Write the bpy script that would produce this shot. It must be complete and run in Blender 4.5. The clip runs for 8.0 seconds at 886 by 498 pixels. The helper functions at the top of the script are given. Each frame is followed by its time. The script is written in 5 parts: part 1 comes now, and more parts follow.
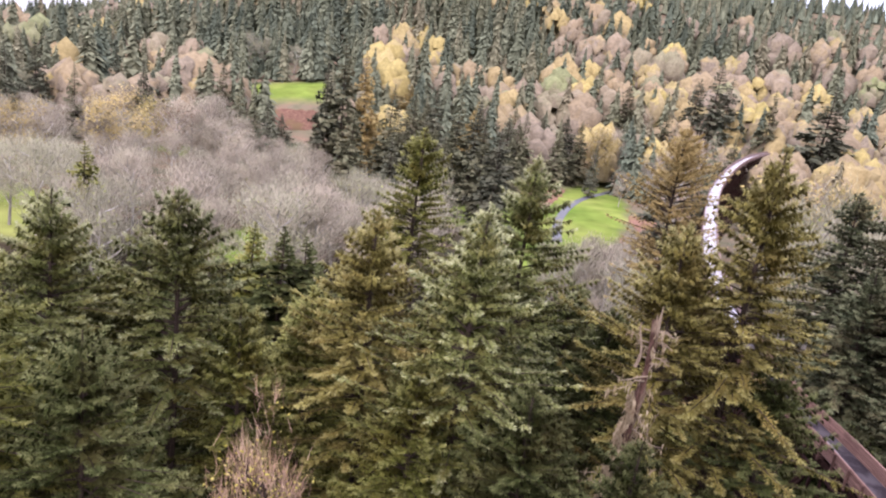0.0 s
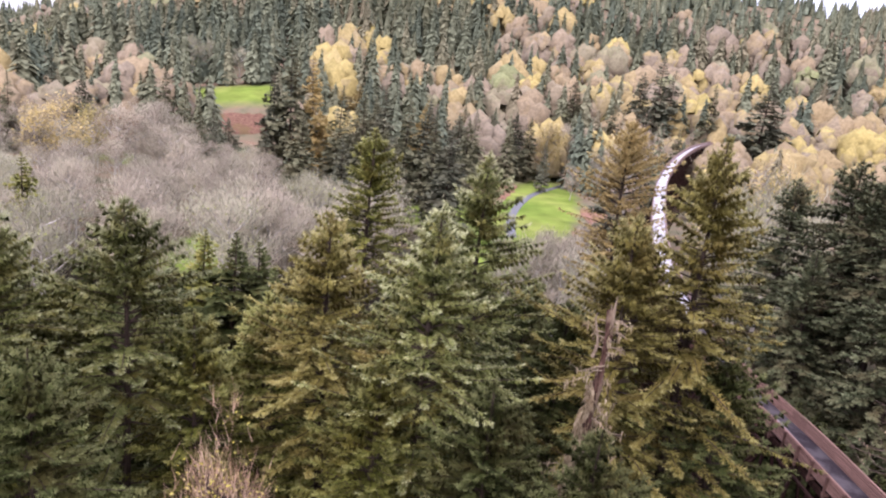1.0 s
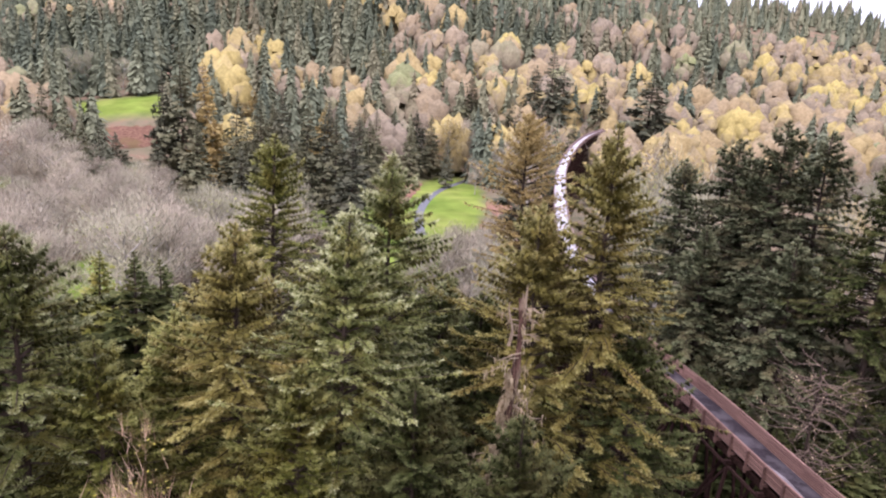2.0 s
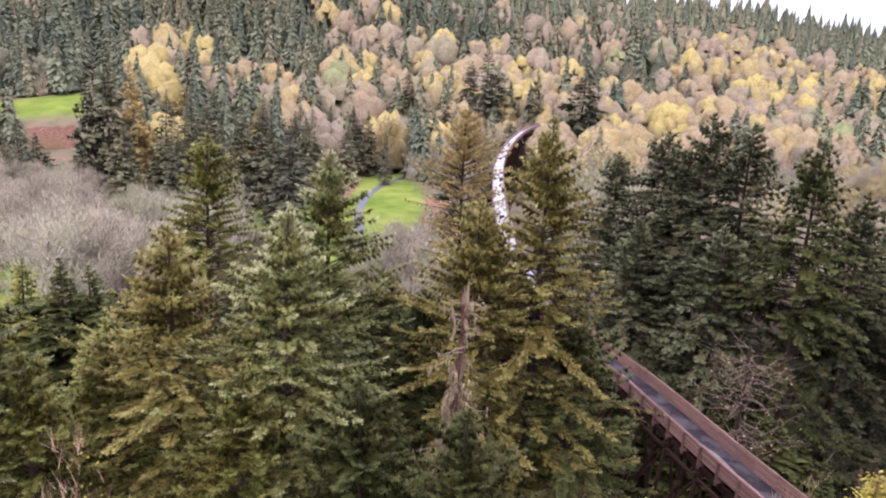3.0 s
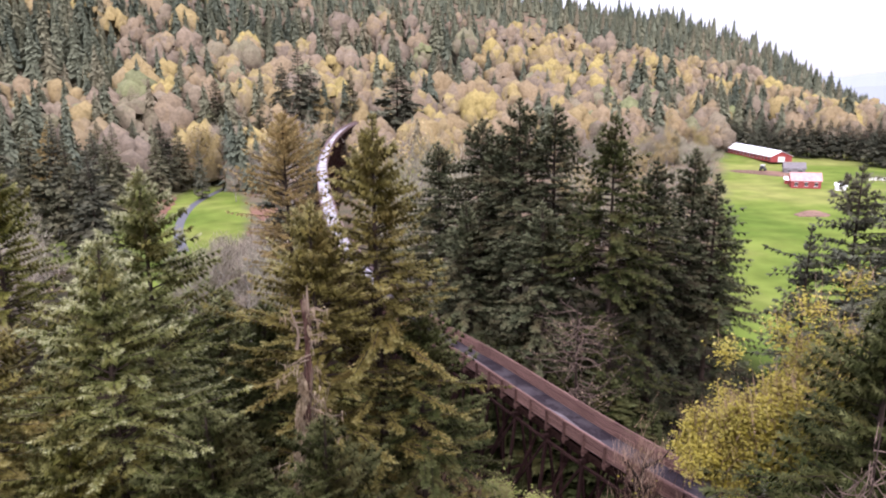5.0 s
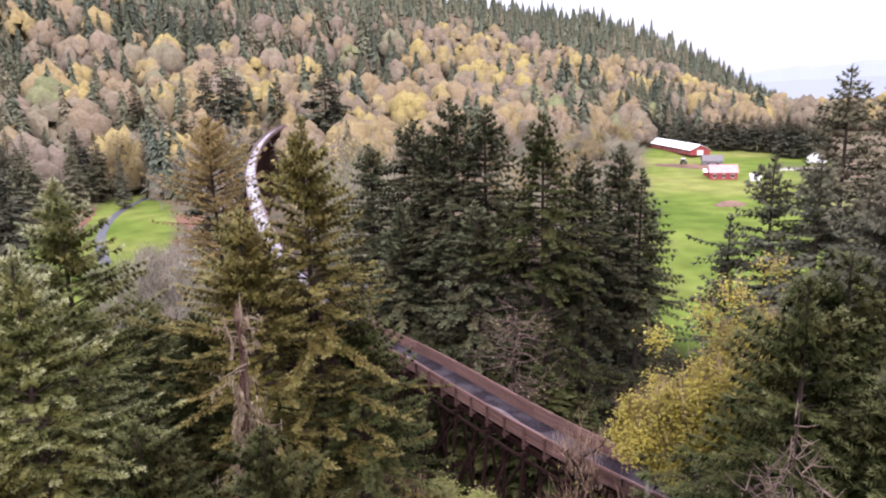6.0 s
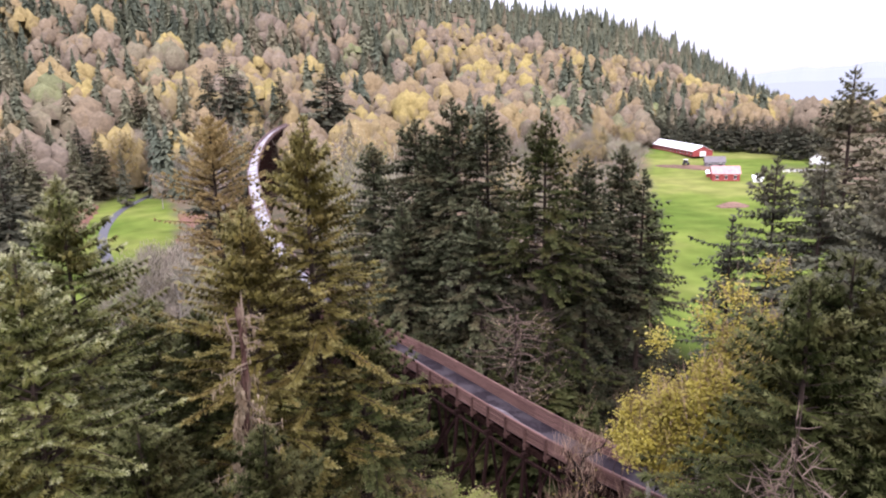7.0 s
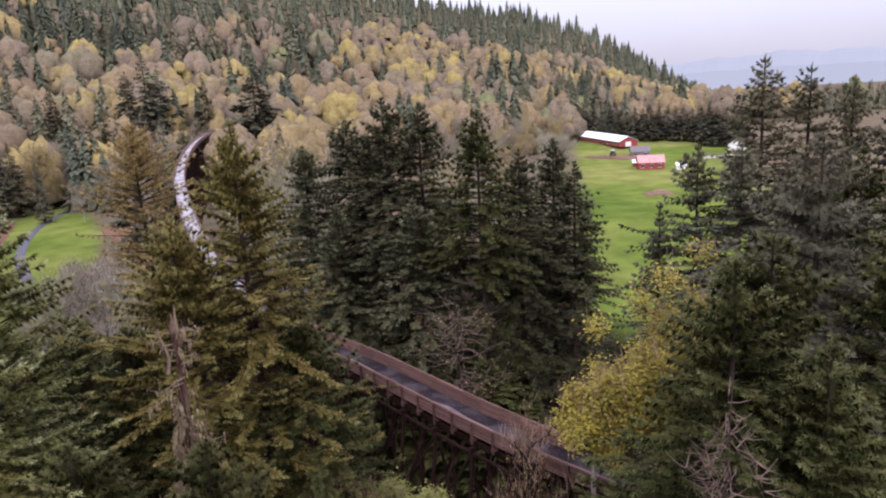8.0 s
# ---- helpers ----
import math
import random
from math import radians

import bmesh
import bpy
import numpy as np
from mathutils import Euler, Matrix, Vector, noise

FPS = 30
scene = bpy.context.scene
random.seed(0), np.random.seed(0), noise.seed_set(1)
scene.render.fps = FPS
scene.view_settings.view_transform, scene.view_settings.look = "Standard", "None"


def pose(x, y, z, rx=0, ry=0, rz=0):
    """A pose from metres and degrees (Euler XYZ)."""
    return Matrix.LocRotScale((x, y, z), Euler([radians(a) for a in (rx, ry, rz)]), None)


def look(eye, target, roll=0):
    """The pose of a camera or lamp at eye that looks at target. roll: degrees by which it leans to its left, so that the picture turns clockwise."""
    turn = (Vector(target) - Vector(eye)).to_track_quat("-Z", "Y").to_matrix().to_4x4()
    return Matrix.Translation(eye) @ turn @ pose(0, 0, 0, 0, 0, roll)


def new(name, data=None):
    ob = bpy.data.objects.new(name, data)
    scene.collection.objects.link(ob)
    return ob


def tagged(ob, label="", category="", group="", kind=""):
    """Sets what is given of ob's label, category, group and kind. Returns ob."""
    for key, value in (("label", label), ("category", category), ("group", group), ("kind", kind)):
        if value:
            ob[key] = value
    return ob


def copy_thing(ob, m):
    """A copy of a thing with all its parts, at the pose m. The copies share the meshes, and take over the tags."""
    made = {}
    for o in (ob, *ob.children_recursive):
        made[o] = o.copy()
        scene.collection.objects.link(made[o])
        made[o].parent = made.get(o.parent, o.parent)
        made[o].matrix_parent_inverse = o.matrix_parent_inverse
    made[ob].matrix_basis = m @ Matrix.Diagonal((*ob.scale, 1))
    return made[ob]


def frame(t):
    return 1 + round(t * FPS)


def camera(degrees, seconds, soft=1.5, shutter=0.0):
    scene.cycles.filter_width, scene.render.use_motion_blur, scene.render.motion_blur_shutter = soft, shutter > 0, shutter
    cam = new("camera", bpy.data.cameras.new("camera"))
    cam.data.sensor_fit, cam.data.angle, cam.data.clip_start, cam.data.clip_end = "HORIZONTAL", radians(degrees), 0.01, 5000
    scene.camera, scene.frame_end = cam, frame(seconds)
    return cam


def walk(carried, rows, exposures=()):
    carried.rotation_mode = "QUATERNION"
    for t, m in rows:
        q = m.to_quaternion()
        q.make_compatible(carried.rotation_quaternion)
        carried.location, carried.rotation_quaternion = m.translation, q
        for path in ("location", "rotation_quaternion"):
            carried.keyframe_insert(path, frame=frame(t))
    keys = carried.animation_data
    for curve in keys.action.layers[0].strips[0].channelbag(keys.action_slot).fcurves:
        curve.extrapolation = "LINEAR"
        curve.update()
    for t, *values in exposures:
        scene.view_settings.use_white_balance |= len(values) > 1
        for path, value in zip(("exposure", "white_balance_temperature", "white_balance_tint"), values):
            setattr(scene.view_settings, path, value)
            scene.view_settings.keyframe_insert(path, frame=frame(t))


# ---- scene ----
CAM_Z = 42.0
cam = camera(66.4, 8.0, soft=2.1)


def turned(yaw, pitch, roll):
    """A pose at the hovering point, from yaw to the left, pitch up and lean."""
    m = pose(0, 0, 0, 90 + pitch, 0, yaw) @ pose(0, 0, 0, 0, 0, roll)
    m.translation = (0, 0, CAM_Z)
    return m


VIEW = [(0.0, 19.17, -13.99, 7.81), (0.5, 18.39, -13.94, 7.51), (1.0, 15.31, -13.6, 6.39), (1.5, 11.34, -13.3, 4.93),
        (2.0, 7.56, -13.0, 3.66), (2.2, 6.04, -12.95, 3.25), (3.5, 0.0, -12.98, 3.0), (4.0, -3.84, -12.82, 1.76),
        (4.5, -7.32, -12.86, 0.63), (5.0, -11.89, -12.92, -1.04), (5.2, -13.88, -12.95, -1.67), (6.5, -17.9, -13.01, -1.85),
        (7.0, -17.38, -13.01, -1.71), (7.5, -18.86, -13.15, -1.99), (8.0, -22.79, -13.34, -3.51)]
EXPOSURE = 1.05
walk(cam, [(t, turned(y, p, r)) for t, y, p, r in VIEW], [(0.0, EXPOSURE + 0.28, 5950, 29), (2.0, EXPOSURE + 0.22, 5950, 29), (3.5, EXPOSURE + 0.15, 5950, 29), (4.5, EXPOSURE + 0.05, 5950, 29), (5.2, EXPOSURE, 5950, 29), (7.5, EXPOSURE, 5950, 29), (8.0, EXPOSURE - 0.6, 5950, 29)])

# ---- sky and sun: a bright overcast day ----
world = bpy.data.worlds.new("overcast_sky")
scene.world = world
world.use_nodes = True
wn, wl = world.node_tree.nodes, world.node_tree.links
wn.clear()
sky = wn.new("ShaderNodeTexSky")
sky.sky_type, sky.sun_disc = "NISHITA", False
sky.sun_elevation, sky.sun_rotation = radians(38), radians(150)
sky.dust_density = 4.0
cloud = wn.new("ShaderNodeTexNoise")
cloud.inputs["Scale"].default_value, cloud.inputs["Detail"].default_value = 2.2, 4
tc = wn.new("ShaderNodeTexCoord")
wl.new(tc.outputs["Generated"], cloud.inputs["Vector"])
cr = wn.new("ShaderNodeValToRGB")
cr.color_ramp.elements[0].position, cr.color_ramp.elements[0].color = 0.3, (0.88, 0.92, 0.97, 1)
cr.color_ramp.elements[1].position, cr.color_ramp.elements[1].color = 0.7, (1.0, 1.0, 1.0, 1)
wl.new(cloud.outputs["Fac"], cr.inputs["Fac"])
skybg, cloudbg, addsky, wout = (wn.new("ShaderNodeBackground"), wn.new("ShaderNodeBackground"), wn.new("ShaderNodeAddShader"),
                                wn.new("ShaderNodeOutputWorld"))
skybg.inputs["Strength"].default_value, cloudbg.inputs["Strength"].default_value = 0.05, 1.0
wl.new(sky.outputs["Color"], skybg.inputs["Color"])
# an overcast sky is brighter overhead than low down
sep, lift, tone = wn.new("ShaderNodeSeparateXYZ"), wn.new("ShaderNodeMapRange"), wn.new("ShaderNodeMix")
wl.new(tc.outputs["Generated"], sep.inputs[0])
lift.inputs["From Min"].default_value, lift.inputs["From Max"].default_value = 0.0, 1.0
lift.inputs["To Min"].default_value, lift.inputs["To Max"].default_value = 0.47, 1.66
wl.new(sep.outputs["Z"], lift.inputs["Value"])
tone.data_type, tone.blend_type = "RGBA", "MULTIPLY"
tone.inputs["Factor"].default_value = 1.0
wl.new(cr.outputs["Color"], tone.inputs["A"])
wl.new(lift.outputs["Result"], tone.inputs["B"])
wl.new(tone.outputs["Result"], cloudbg.inputs["Color"])
wl.new(skybg.outputs[0], addsky.inputs[0])
wl.new(cloudbg.outputs[0], addsky.inputs[1])
wl.new(addsky.outputs[0], wout.inputs["Surface"])
sun = new("sun", bpy.data.lights.new("sun", "SUN"))
sun.data.energy, sun.data.angle, sun.data.color = 1.5, radians(11), (1.0, 0.95, 0.87)
sun.matrix_world = look((0, 0, 400), (190, 330, 0))


# ---- materials ----
def rgba(c):
    return (c[0], c[1], c[2], 1.0)


def material(name):
    m = bpy.data.materials.new(name)
    m.use_nodes = True
    n, l = m.node_tree.nodes, m.node_tree.links
    return m, n, l, n["Principled BSDF"]


def ramp_node(n, stops):
    r = n.new("ShaderNodeValToRGB")
    e = r.color_ramp.elements
    while len(e) < len(stops):
        e.new(0.5)
    for el, (p, c) in zip(e, stops):
        el.position, el.color = p, rgba(c)
    return r


def noise_node(n, l, scale, detail=4.0, rough=0.55, space="Object", stretch=(1, 1, 1)):
    co, mp, t = n.new("ShaderNodeTexCoord"), n.new("ShaderNodeMapping"), n.new("ShaderNodeTexNoise")
    mp.inputs["Scale"].default_value = stretch
    l.new(co.outputs[space], mp.inputs["Vector"])
    l.new(mp.outputs["Vector"], t.inputs["Vector"])
    t.inputs["Scale"].default_value, t.inputs["Detail"].default_value, t.inputs["Roughness"].default_value = scale, detail, rough
    return t


def mix_node(n, l, a, b, fac, mode="MIX"):
    m = n.new("ShaderNodeMix")
    m.data_type, m.blend_type = "RGBA", mode
    for sock, v in ((m.inputs["Factor"], fac), (m.inputs["A"], a), (m.inputs["B"], b)):
        if isinstance(v, (int, float)):
            sock.default_value = v
        elif isinstance(v, tuple):
            sock.default_value = rgba(v)
        else:
            l.new(v, sock)
    return m.outputs["Result"]


def leaf_material(name, colours, second, patch=0.35, thin=0.2, rough=0.75, tip=None, frond=False):
    """Foliage: colours by leaf, or by frond on firs, patches of a second colour on the scale of limbs, each tree a little different."""
    m, n, l, p = material(name)
    g = n.new("ShaderNodeNewGeometry")
    step = 1.0 / (len(colours) - 1)
    r = ramp_node(n, [(i * step, c) for i, c in enumerate(colours)])
    if frond:
        fr, mf = n.new("ShaderNodeAttribute"), n.new("ShaderNodeMix")
        fr.attribute_name = "tone"
        mf.inputs["Factor"].default_value = 0.22
        l.new(fr.outputs["Fac"], mf.inputs["A"])
        l.new(g.outputs["Random Per Island"], mf.inputs["B"])
        l.new(mf.outputs["Result"], r.inputs["Fac"])
    else:
        l.new(g.outputs["Random Per Island"], r.inputs["Fac"])
    t = noise_node(n, l, patch, 3.0)
    s = ramp_node(n, [(0.46, (0, 0, 0)), (0.66, (0.75, 0.75, 0.75))])
    l.new(t.outputs["Fac"], s.inputs["Fac"])
    col = mix_node(n, l, r.outputs["Color"], second, s.outputs["Color"])
    # limb tips are paler; treetops too, which paints top light into the colour
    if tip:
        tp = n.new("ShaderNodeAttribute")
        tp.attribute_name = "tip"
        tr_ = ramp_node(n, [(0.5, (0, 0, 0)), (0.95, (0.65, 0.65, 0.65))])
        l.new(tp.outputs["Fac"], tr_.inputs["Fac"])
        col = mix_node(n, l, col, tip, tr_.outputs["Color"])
    hs = n.new("ShaderNodeHueSaturation")
    rnd = n.new("ShaderNodeObjectInfo").outputs["Random"]
    mr = n.new("ShaderNodeMapRange")
    mr.inputs["To Min"].default_value, mr.inputs["To Max"].default_value = 0.75, 1.3
    l.new(rnd, mr.inputs["Value"])
    l.new(mr.outputs["Result"], hs.inputs["Value"])
    l.new(col, hs.inputs["Color"])
    p.inputs["Roughness"].default_value = rough
    p.inputs["Specular IOR Level"].default_value = 0.015
    l.new(hs.outputs["Color"], p.inputs["Base Color"])
    tr, mx = n.new("ShaderNodeBsdfTranslucent"), n.new("ShaderNodeMixShader")
    l.new(hs.outputs["Color"], tr.inputs["Color"])
    mx.inputs["Fac"].default_value = thin
    l.new(p.outputs[0], mx.inputs[1])
    l.new(tr.outputs[0], mx.inputs[2])
    l.new(mx.outputs[0], n["Material Output"].inputs["Surface"])
    return m


def species_material(name, stops, twig=None, jitter=(0.9, 1.1)):
    """Far woods: a colour for each tree from its own number, leaves varied about it."""
    m, n, l, p = material(name)
    a = n.new("ShaderNodeAttribute")
    a.attribute_name = "species"
    r = ramp_node(n, stops)
    l.new(a.outputs["Fac"], r.inputs["Fac"])
    g = n.new("ShaderNodeNewGeometry")
    mr = n.new("ShaderNodeMapRange")
    mr.inputs["To Min"].default_value, mr.inputs["To Max"].default_value = jitter
    l.new(g.outputs["Random Per Island"], mr.inputs["Value"])
    hs = n.new("ShaderNodeHueSaturation")
    l.new(mr.outputs["Result"], hs.inputs["Value"])
    tone = r.outputs["Color"]
    if twig:
        lf = n.new("ShaderNodeAttribute")
        lf.attribute_name = "leafy"
        tone = mix_node(n, l, twig, tone, lf.outputs["Fac"])
    l.new(tone, hs.inputs["Color"])
    grain = noise_node(n, l, 0.55, 5.0, 0.7)
    gr = ramp_node(n, [(0.38, (0.8, 0.8, 0.8)), (0.62, (1.16, 1.16, 1.16))])
    l.new(grain.outputs["Fac"], gr.inputs["Fac"])
    l.new(mix_node(n, l, hs.outputs["Color"], gr.outputs["Color"], 1.0, "MULTIPLY"), p.inputs["Base Color"])
    bmp = n.new("ShaderNodeBump")
    bmp.inputs["Strength"].default_value, bmp.inputs["Distance"].default_value = 0.5, 1.0
    l.new(grain.outputs["Fac"], bmp.inputs["Height"])
    l.new(bmp.outputs["Normal"], p.inputs["Normal"])
    p.inputs["Roughness"].default_value = 0.85
    p.inputs["Specular IOR Level"].default_value = 0.015
    return m


def rough_material(name, dark, light, scale, stretch=(1, 1, 1), bump=0.3, rough=0.85, spots=None, metal=0.0, space="Object"):
    """Wood, bark, soil, metal: two scales of tone, relief, and spots of another colour."""
    m, n, l, p = material(name)
    t1, t2 = noise_node(n, l, scale, 6.0, 0.6, space, stretch), noise_node(n, l, scale * 0.13, 3.0, 0.5, space, stretch)
    r = ramp_node(n, [(0.3, dark), (0.7, light)])
    l.new(t1.outputs["Fac"], r.inputs["Fac"])
    col = r.outputs["Color"]
    if spots:
        s = ramp_node(n, [(0.5, (0, 0, 0)), (0.62, (1, 1, 1))])
        l.new(t2.outputs["Fac"], s.inputs["Fac"])
        col = mix_node(n, l, col, spots, s.outputs["Color"])
    o = n.new("ShaderNodeObjectInfo")
    mr = n.new("ShaderNodeMapRange")
    mr.inputs["To Min"].default_value, mr.inputs["To Max"].default_value = 0.78, 1.22
    l.new(o.outputs["Random"], mr.inputs["Value"])
    hs = n.new("ShaderNodeHueSaturation")
    l.new(mr.outputs["Result"], hs.inputs["Value"])
    l.new(col, hs.inputs["Color"])
    l.new(hs.outputs["Color"], p.inputs["Base Color"])
    p.inputs["Roughness"].default_value, p.inputs["Metallic"].default_value = rough, metal
    p.inputs["Specular IOR Level"].default_value = 0.02 if rough > 0.7 else 0.5
    b = n.new("ShaderNodeBump")
    b.inputs["Strength"].default_value, b.inputs["Distance"].default_value = bump, 0.03
    l.new(t1.outputs["Fac"], b.inputs["Height"])
    l.new(b.outputs["Normal"], p.inputs["Normal"])
    return m


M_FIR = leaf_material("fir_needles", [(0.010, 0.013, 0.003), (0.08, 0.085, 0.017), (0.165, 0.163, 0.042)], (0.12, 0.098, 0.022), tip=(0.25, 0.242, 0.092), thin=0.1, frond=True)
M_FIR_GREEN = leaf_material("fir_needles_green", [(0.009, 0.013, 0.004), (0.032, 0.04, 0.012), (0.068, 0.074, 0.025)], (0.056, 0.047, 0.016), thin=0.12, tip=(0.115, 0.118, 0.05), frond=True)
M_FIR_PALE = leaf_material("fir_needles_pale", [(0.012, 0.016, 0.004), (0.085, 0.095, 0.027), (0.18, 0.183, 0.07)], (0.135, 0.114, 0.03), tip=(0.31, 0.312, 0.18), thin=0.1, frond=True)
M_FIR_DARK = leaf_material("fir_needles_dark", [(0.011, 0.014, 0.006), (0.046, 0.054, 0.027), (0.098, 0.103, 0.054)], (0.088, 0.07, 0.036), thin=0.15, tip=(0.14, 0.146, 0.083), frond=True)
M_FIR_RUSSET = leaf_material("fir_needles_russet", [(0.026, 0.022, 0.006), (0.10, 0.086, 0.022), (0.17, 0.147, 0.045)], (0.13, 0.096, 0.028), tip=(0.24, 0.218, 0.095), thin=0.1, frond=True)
# haze on firs further off is put into these paler, greyer needles
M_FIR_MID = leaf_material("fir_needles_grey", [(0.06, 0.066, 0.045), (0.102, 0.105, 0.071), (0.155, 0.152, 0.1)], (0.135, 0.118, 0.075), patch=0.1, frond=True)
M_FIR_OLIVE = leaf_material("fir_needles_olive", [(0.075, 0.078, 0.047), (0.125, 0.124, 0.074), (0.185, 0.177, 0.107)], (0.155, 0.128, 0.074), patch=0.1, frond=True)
M_FIR_BROWN = leaf_material("larch_needles", [(0.26, 0.185, 0.072), (0.37, 0.28, 0.118), (0.45, 0.36, 0.17)], (0.31, 0.235, 0.095), thin=0.45, frond=True)
M_YELLOW = leaf_material("yellow_leaves", [(0.27, 0.22, 0.03), (0.39, 0.33, 0.06), (0.48, 0.42, 0.13)], (0.31, 0.28, 0.07), thin=0.4)
M_YELLOW_FAR = leaf_material("faded_yellow_leaves", [(0.25, 0.20, 0.06), (0.34, 0.28, 0.095), (0.41, 0.35, 0.15)], (0.29, 0.25, 0.09), thin=0.4)
M_GOLD = leaf_material("golden_leaves", [(0.26, 0.195, 0.075), (0.34, 0.265, 0.105), (0.41, 0.33, 0.14)], (0.29, 0.23, 0.135), thin=0.35)
M_RUST = leaf_material("rusty_leaves", [(0.17, 0.12, 0.08), (0.235, 0.168, 0.112), (0.29, 0.22, 0.145)], (0.21, 0.178, 0.14), thin=0.3)
M_LIME = leaf_material("lime_leaves", [(0.16, 0.19, 0.04), (0.26, 0.28, 0.08), (0.34, 0.35, 0.13)], (0.24, 0.22, 0.10), thin=0.4)
M_TWIG = leaf_material("alder_twigs", [(0.275, 0.23, 0.178), (0.315, 0.267, 0.207), (0.355, 0.305, 0.236)], (0.30, 0.28, 0.19), thin=0.4)
M_TWIG_NEAR = leaf_material("brown_twigs", [(0.15, 0.095, 0.062), (0.245, 0.162, 0.108), (0.345, 0.248, 0.175)], (0.26, 0.155, 0.095), thin=0.1)
M_TWIG_GREEN = leaf_material("mossy_twigs", [(0.25, 0.232, 0.16), (0.285, 0.27, 0.185), (0.32, 0.305, 0.215)], (0.285, 0.25, 0.195), thin=0.4)
M_BARK = rough_material("fir_bark", (0.018, 0.013, 0.01), (0.055, 0.04, 0.032), 6, (1, 1, 0.15), 0.6)
M_BARK_GREY = rough_material("alder_bark", (0.16, 0.14, 0.12), (0.36, 0.33, 0.29), 5, (1, 1, 0.3), 0.3, spots=(0.45, 0.43, 0.40))
M_SNAG = rough_material("rotten_wood", (0.02, 0.010, 0.008), (0.125, 0.073, 0.056), 7, (1, 1, 0.4), 0.9, spots=(0.24, 0.185, 0.13))
# near black: the shade under the trees is put into this leaf colour
M_UNDER = leaf_material("shade_dark_leaves", [(0.003, 0.004, 0.002), (0.008, 0.01, 0.004), (0.018, 0.022, 0.008)], (0.012, 0.009, 0.005), thin=0.05)
M_MOSS = leaf_material("pale_lichen", [(0.17, 0.13, 0.08), (0.26, 0.205, 0.13), (0.34, 0.28, 0.19)], (0.24, 0.17, 0.105), patch=0.8, thin=0.2)
M_DEADWOOD = rough_material("dead_branch_wood", (0.045, 0.03, 0.025), (0.19, 0.14, 0.108), 3, (1, 1, 1), 0.3)
M_LIMB = rough_material("lichened_dead_limb", (0.12, 0.088, 0.062), (0.27, 0.21, 0.15), 4, (1, 1, 1), 0.4)
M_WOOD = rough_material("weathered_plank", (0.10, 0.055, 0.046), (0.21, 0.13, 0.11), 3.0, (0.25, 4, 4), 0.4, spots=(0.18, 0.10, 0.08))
# a paler plank tone, used on the far part of the side walls
M_WOOD_PALE = rough_material("pale_far_plank", (0.17, 0.115, 0.105), (0.33, 0.245, 0.225), 3.0, (1, 1, 1), 0.3)
M_POST = rough_material("wet_post_wood", (0.05, 0.028, 0.023), (0.13, 0.075, 0.062), 3.0, (3, 3, 0.3), 0.4)
# under-deck timbers: the shade below the deck is put into their dark colour
M_PILE = rough_material("shade_dark_timber", (0.004, 0.0025, 0.002), (0.028, 0.014, 0.011), 2.5, (3, 3, 0.3), 0.5)
M_BENT = rough_material("dark_bent_timber", (0.007, 0.004, 0.0035), (0.042, 0.022, 0.019), 2.5, (3, 3, 0.3), 0.5)
M_REDWALL = rough_material("red_barn_boards", (0.26, 0.05, 0.05), (0.37, 0.095, 0.09), 2.0, (6, 6, 0.3), 0.3, spots=(0.28, 0.07, 0.06))
M_WHITEROOF = rough_material("white_metal_roof", (0.74, 0.76, 0.78), (0.84, 0.85, 0.86), 0.8, (1, 1, 1), 0.1, rough=0.4)
M_PINKROOF = rough_material("faded_red_roof", (0.42, 0.20, 0.19), (0.58, 0.34, 0.32), 0.8, (1, 1, 1), 0.1, rough=0.8)
M_WHITE = rough_material("white_paint", (0.72, 0.72, 0.70), (0.82, 0.82, 0.80), 2.0, bump=0.05, rough=0.5)
M_DARK = rough_material("dark_opening", (0.02, 0.02, 0.02), (0.05, 0.05, 0.05), 2.0, bump=0.1, rough=0.7)
M_GREYROOF = rough_material("grey_shingles", (0.13, 0.12, 0.12), (0.24, 0.22, 0.22), 2.0, bump=0.2)
M_SOIL = rough_material("bare_soil", (0.09, 0.055, 0.038), (0.18, 0.118, 0.086), 0.5, bump=0.6, spots=(0.20, 0.12, 0.085))
M_BRACKEN = rough_material("red_bracken", (0.085, 0.042, 0.03), (0.20, 0.115, 0.08), 0.9, bump=0.9, spots=(0.13, 0.085, 0.045))
M_PATH = rough_material("path_asphalt", (0.055, 0.055, 0.062), (0.10, 0.10, 0.11), 1.5, bump=0.2, rough=0.6)


def deck_material(name, dark, mid, pale_tone, dry=0.38, damp=0.14, gloss=0.5):
    """Asphalt on the bridge: damp, with standing water in long streaks."""
    m, n, l, p = material(name)
    fine, wet = noise_node(n, l, 5.0, 6.0), noise_node(n, l, 0.28, 5.0, 0.6)
    r = ramp_node(n, [(0.3, dark), (0.7, mid)])
    l.new(fine.outputs["Fac"], r.inputs["Fac"])
    # the water's pale sky sheen is put into the base colour of the streaks
    pale = ramp_node(n, [(0.44, (0, 0, 0)), (0.54, (1, 1, 1))])
    l.new(wet.outputs["Fac"], pale.inputs["Fac"])
    l.new(mix_node(n, l, r.outputs["Color"], pale_tone, pale.outputs["Color"]), p.inputs["Base Color"])
    rr = n.new("ShaderNodeMapRange")
    rr.inputs["From Min"].default_value, rr.inputs["From Max"].default_value = 0.4, 0.6
    rr.inputs["To Min"].default_value, rr.inputs["To Max"].default_value = dry, damp
    l.new(wet.outputs["Fac"], rr.inputs["Value"])
    l.new(rr.outputs["Result"], p.inputs["Roughness"])
    p.inputs["Specular IOR Level"].default_value = gloss
    return m


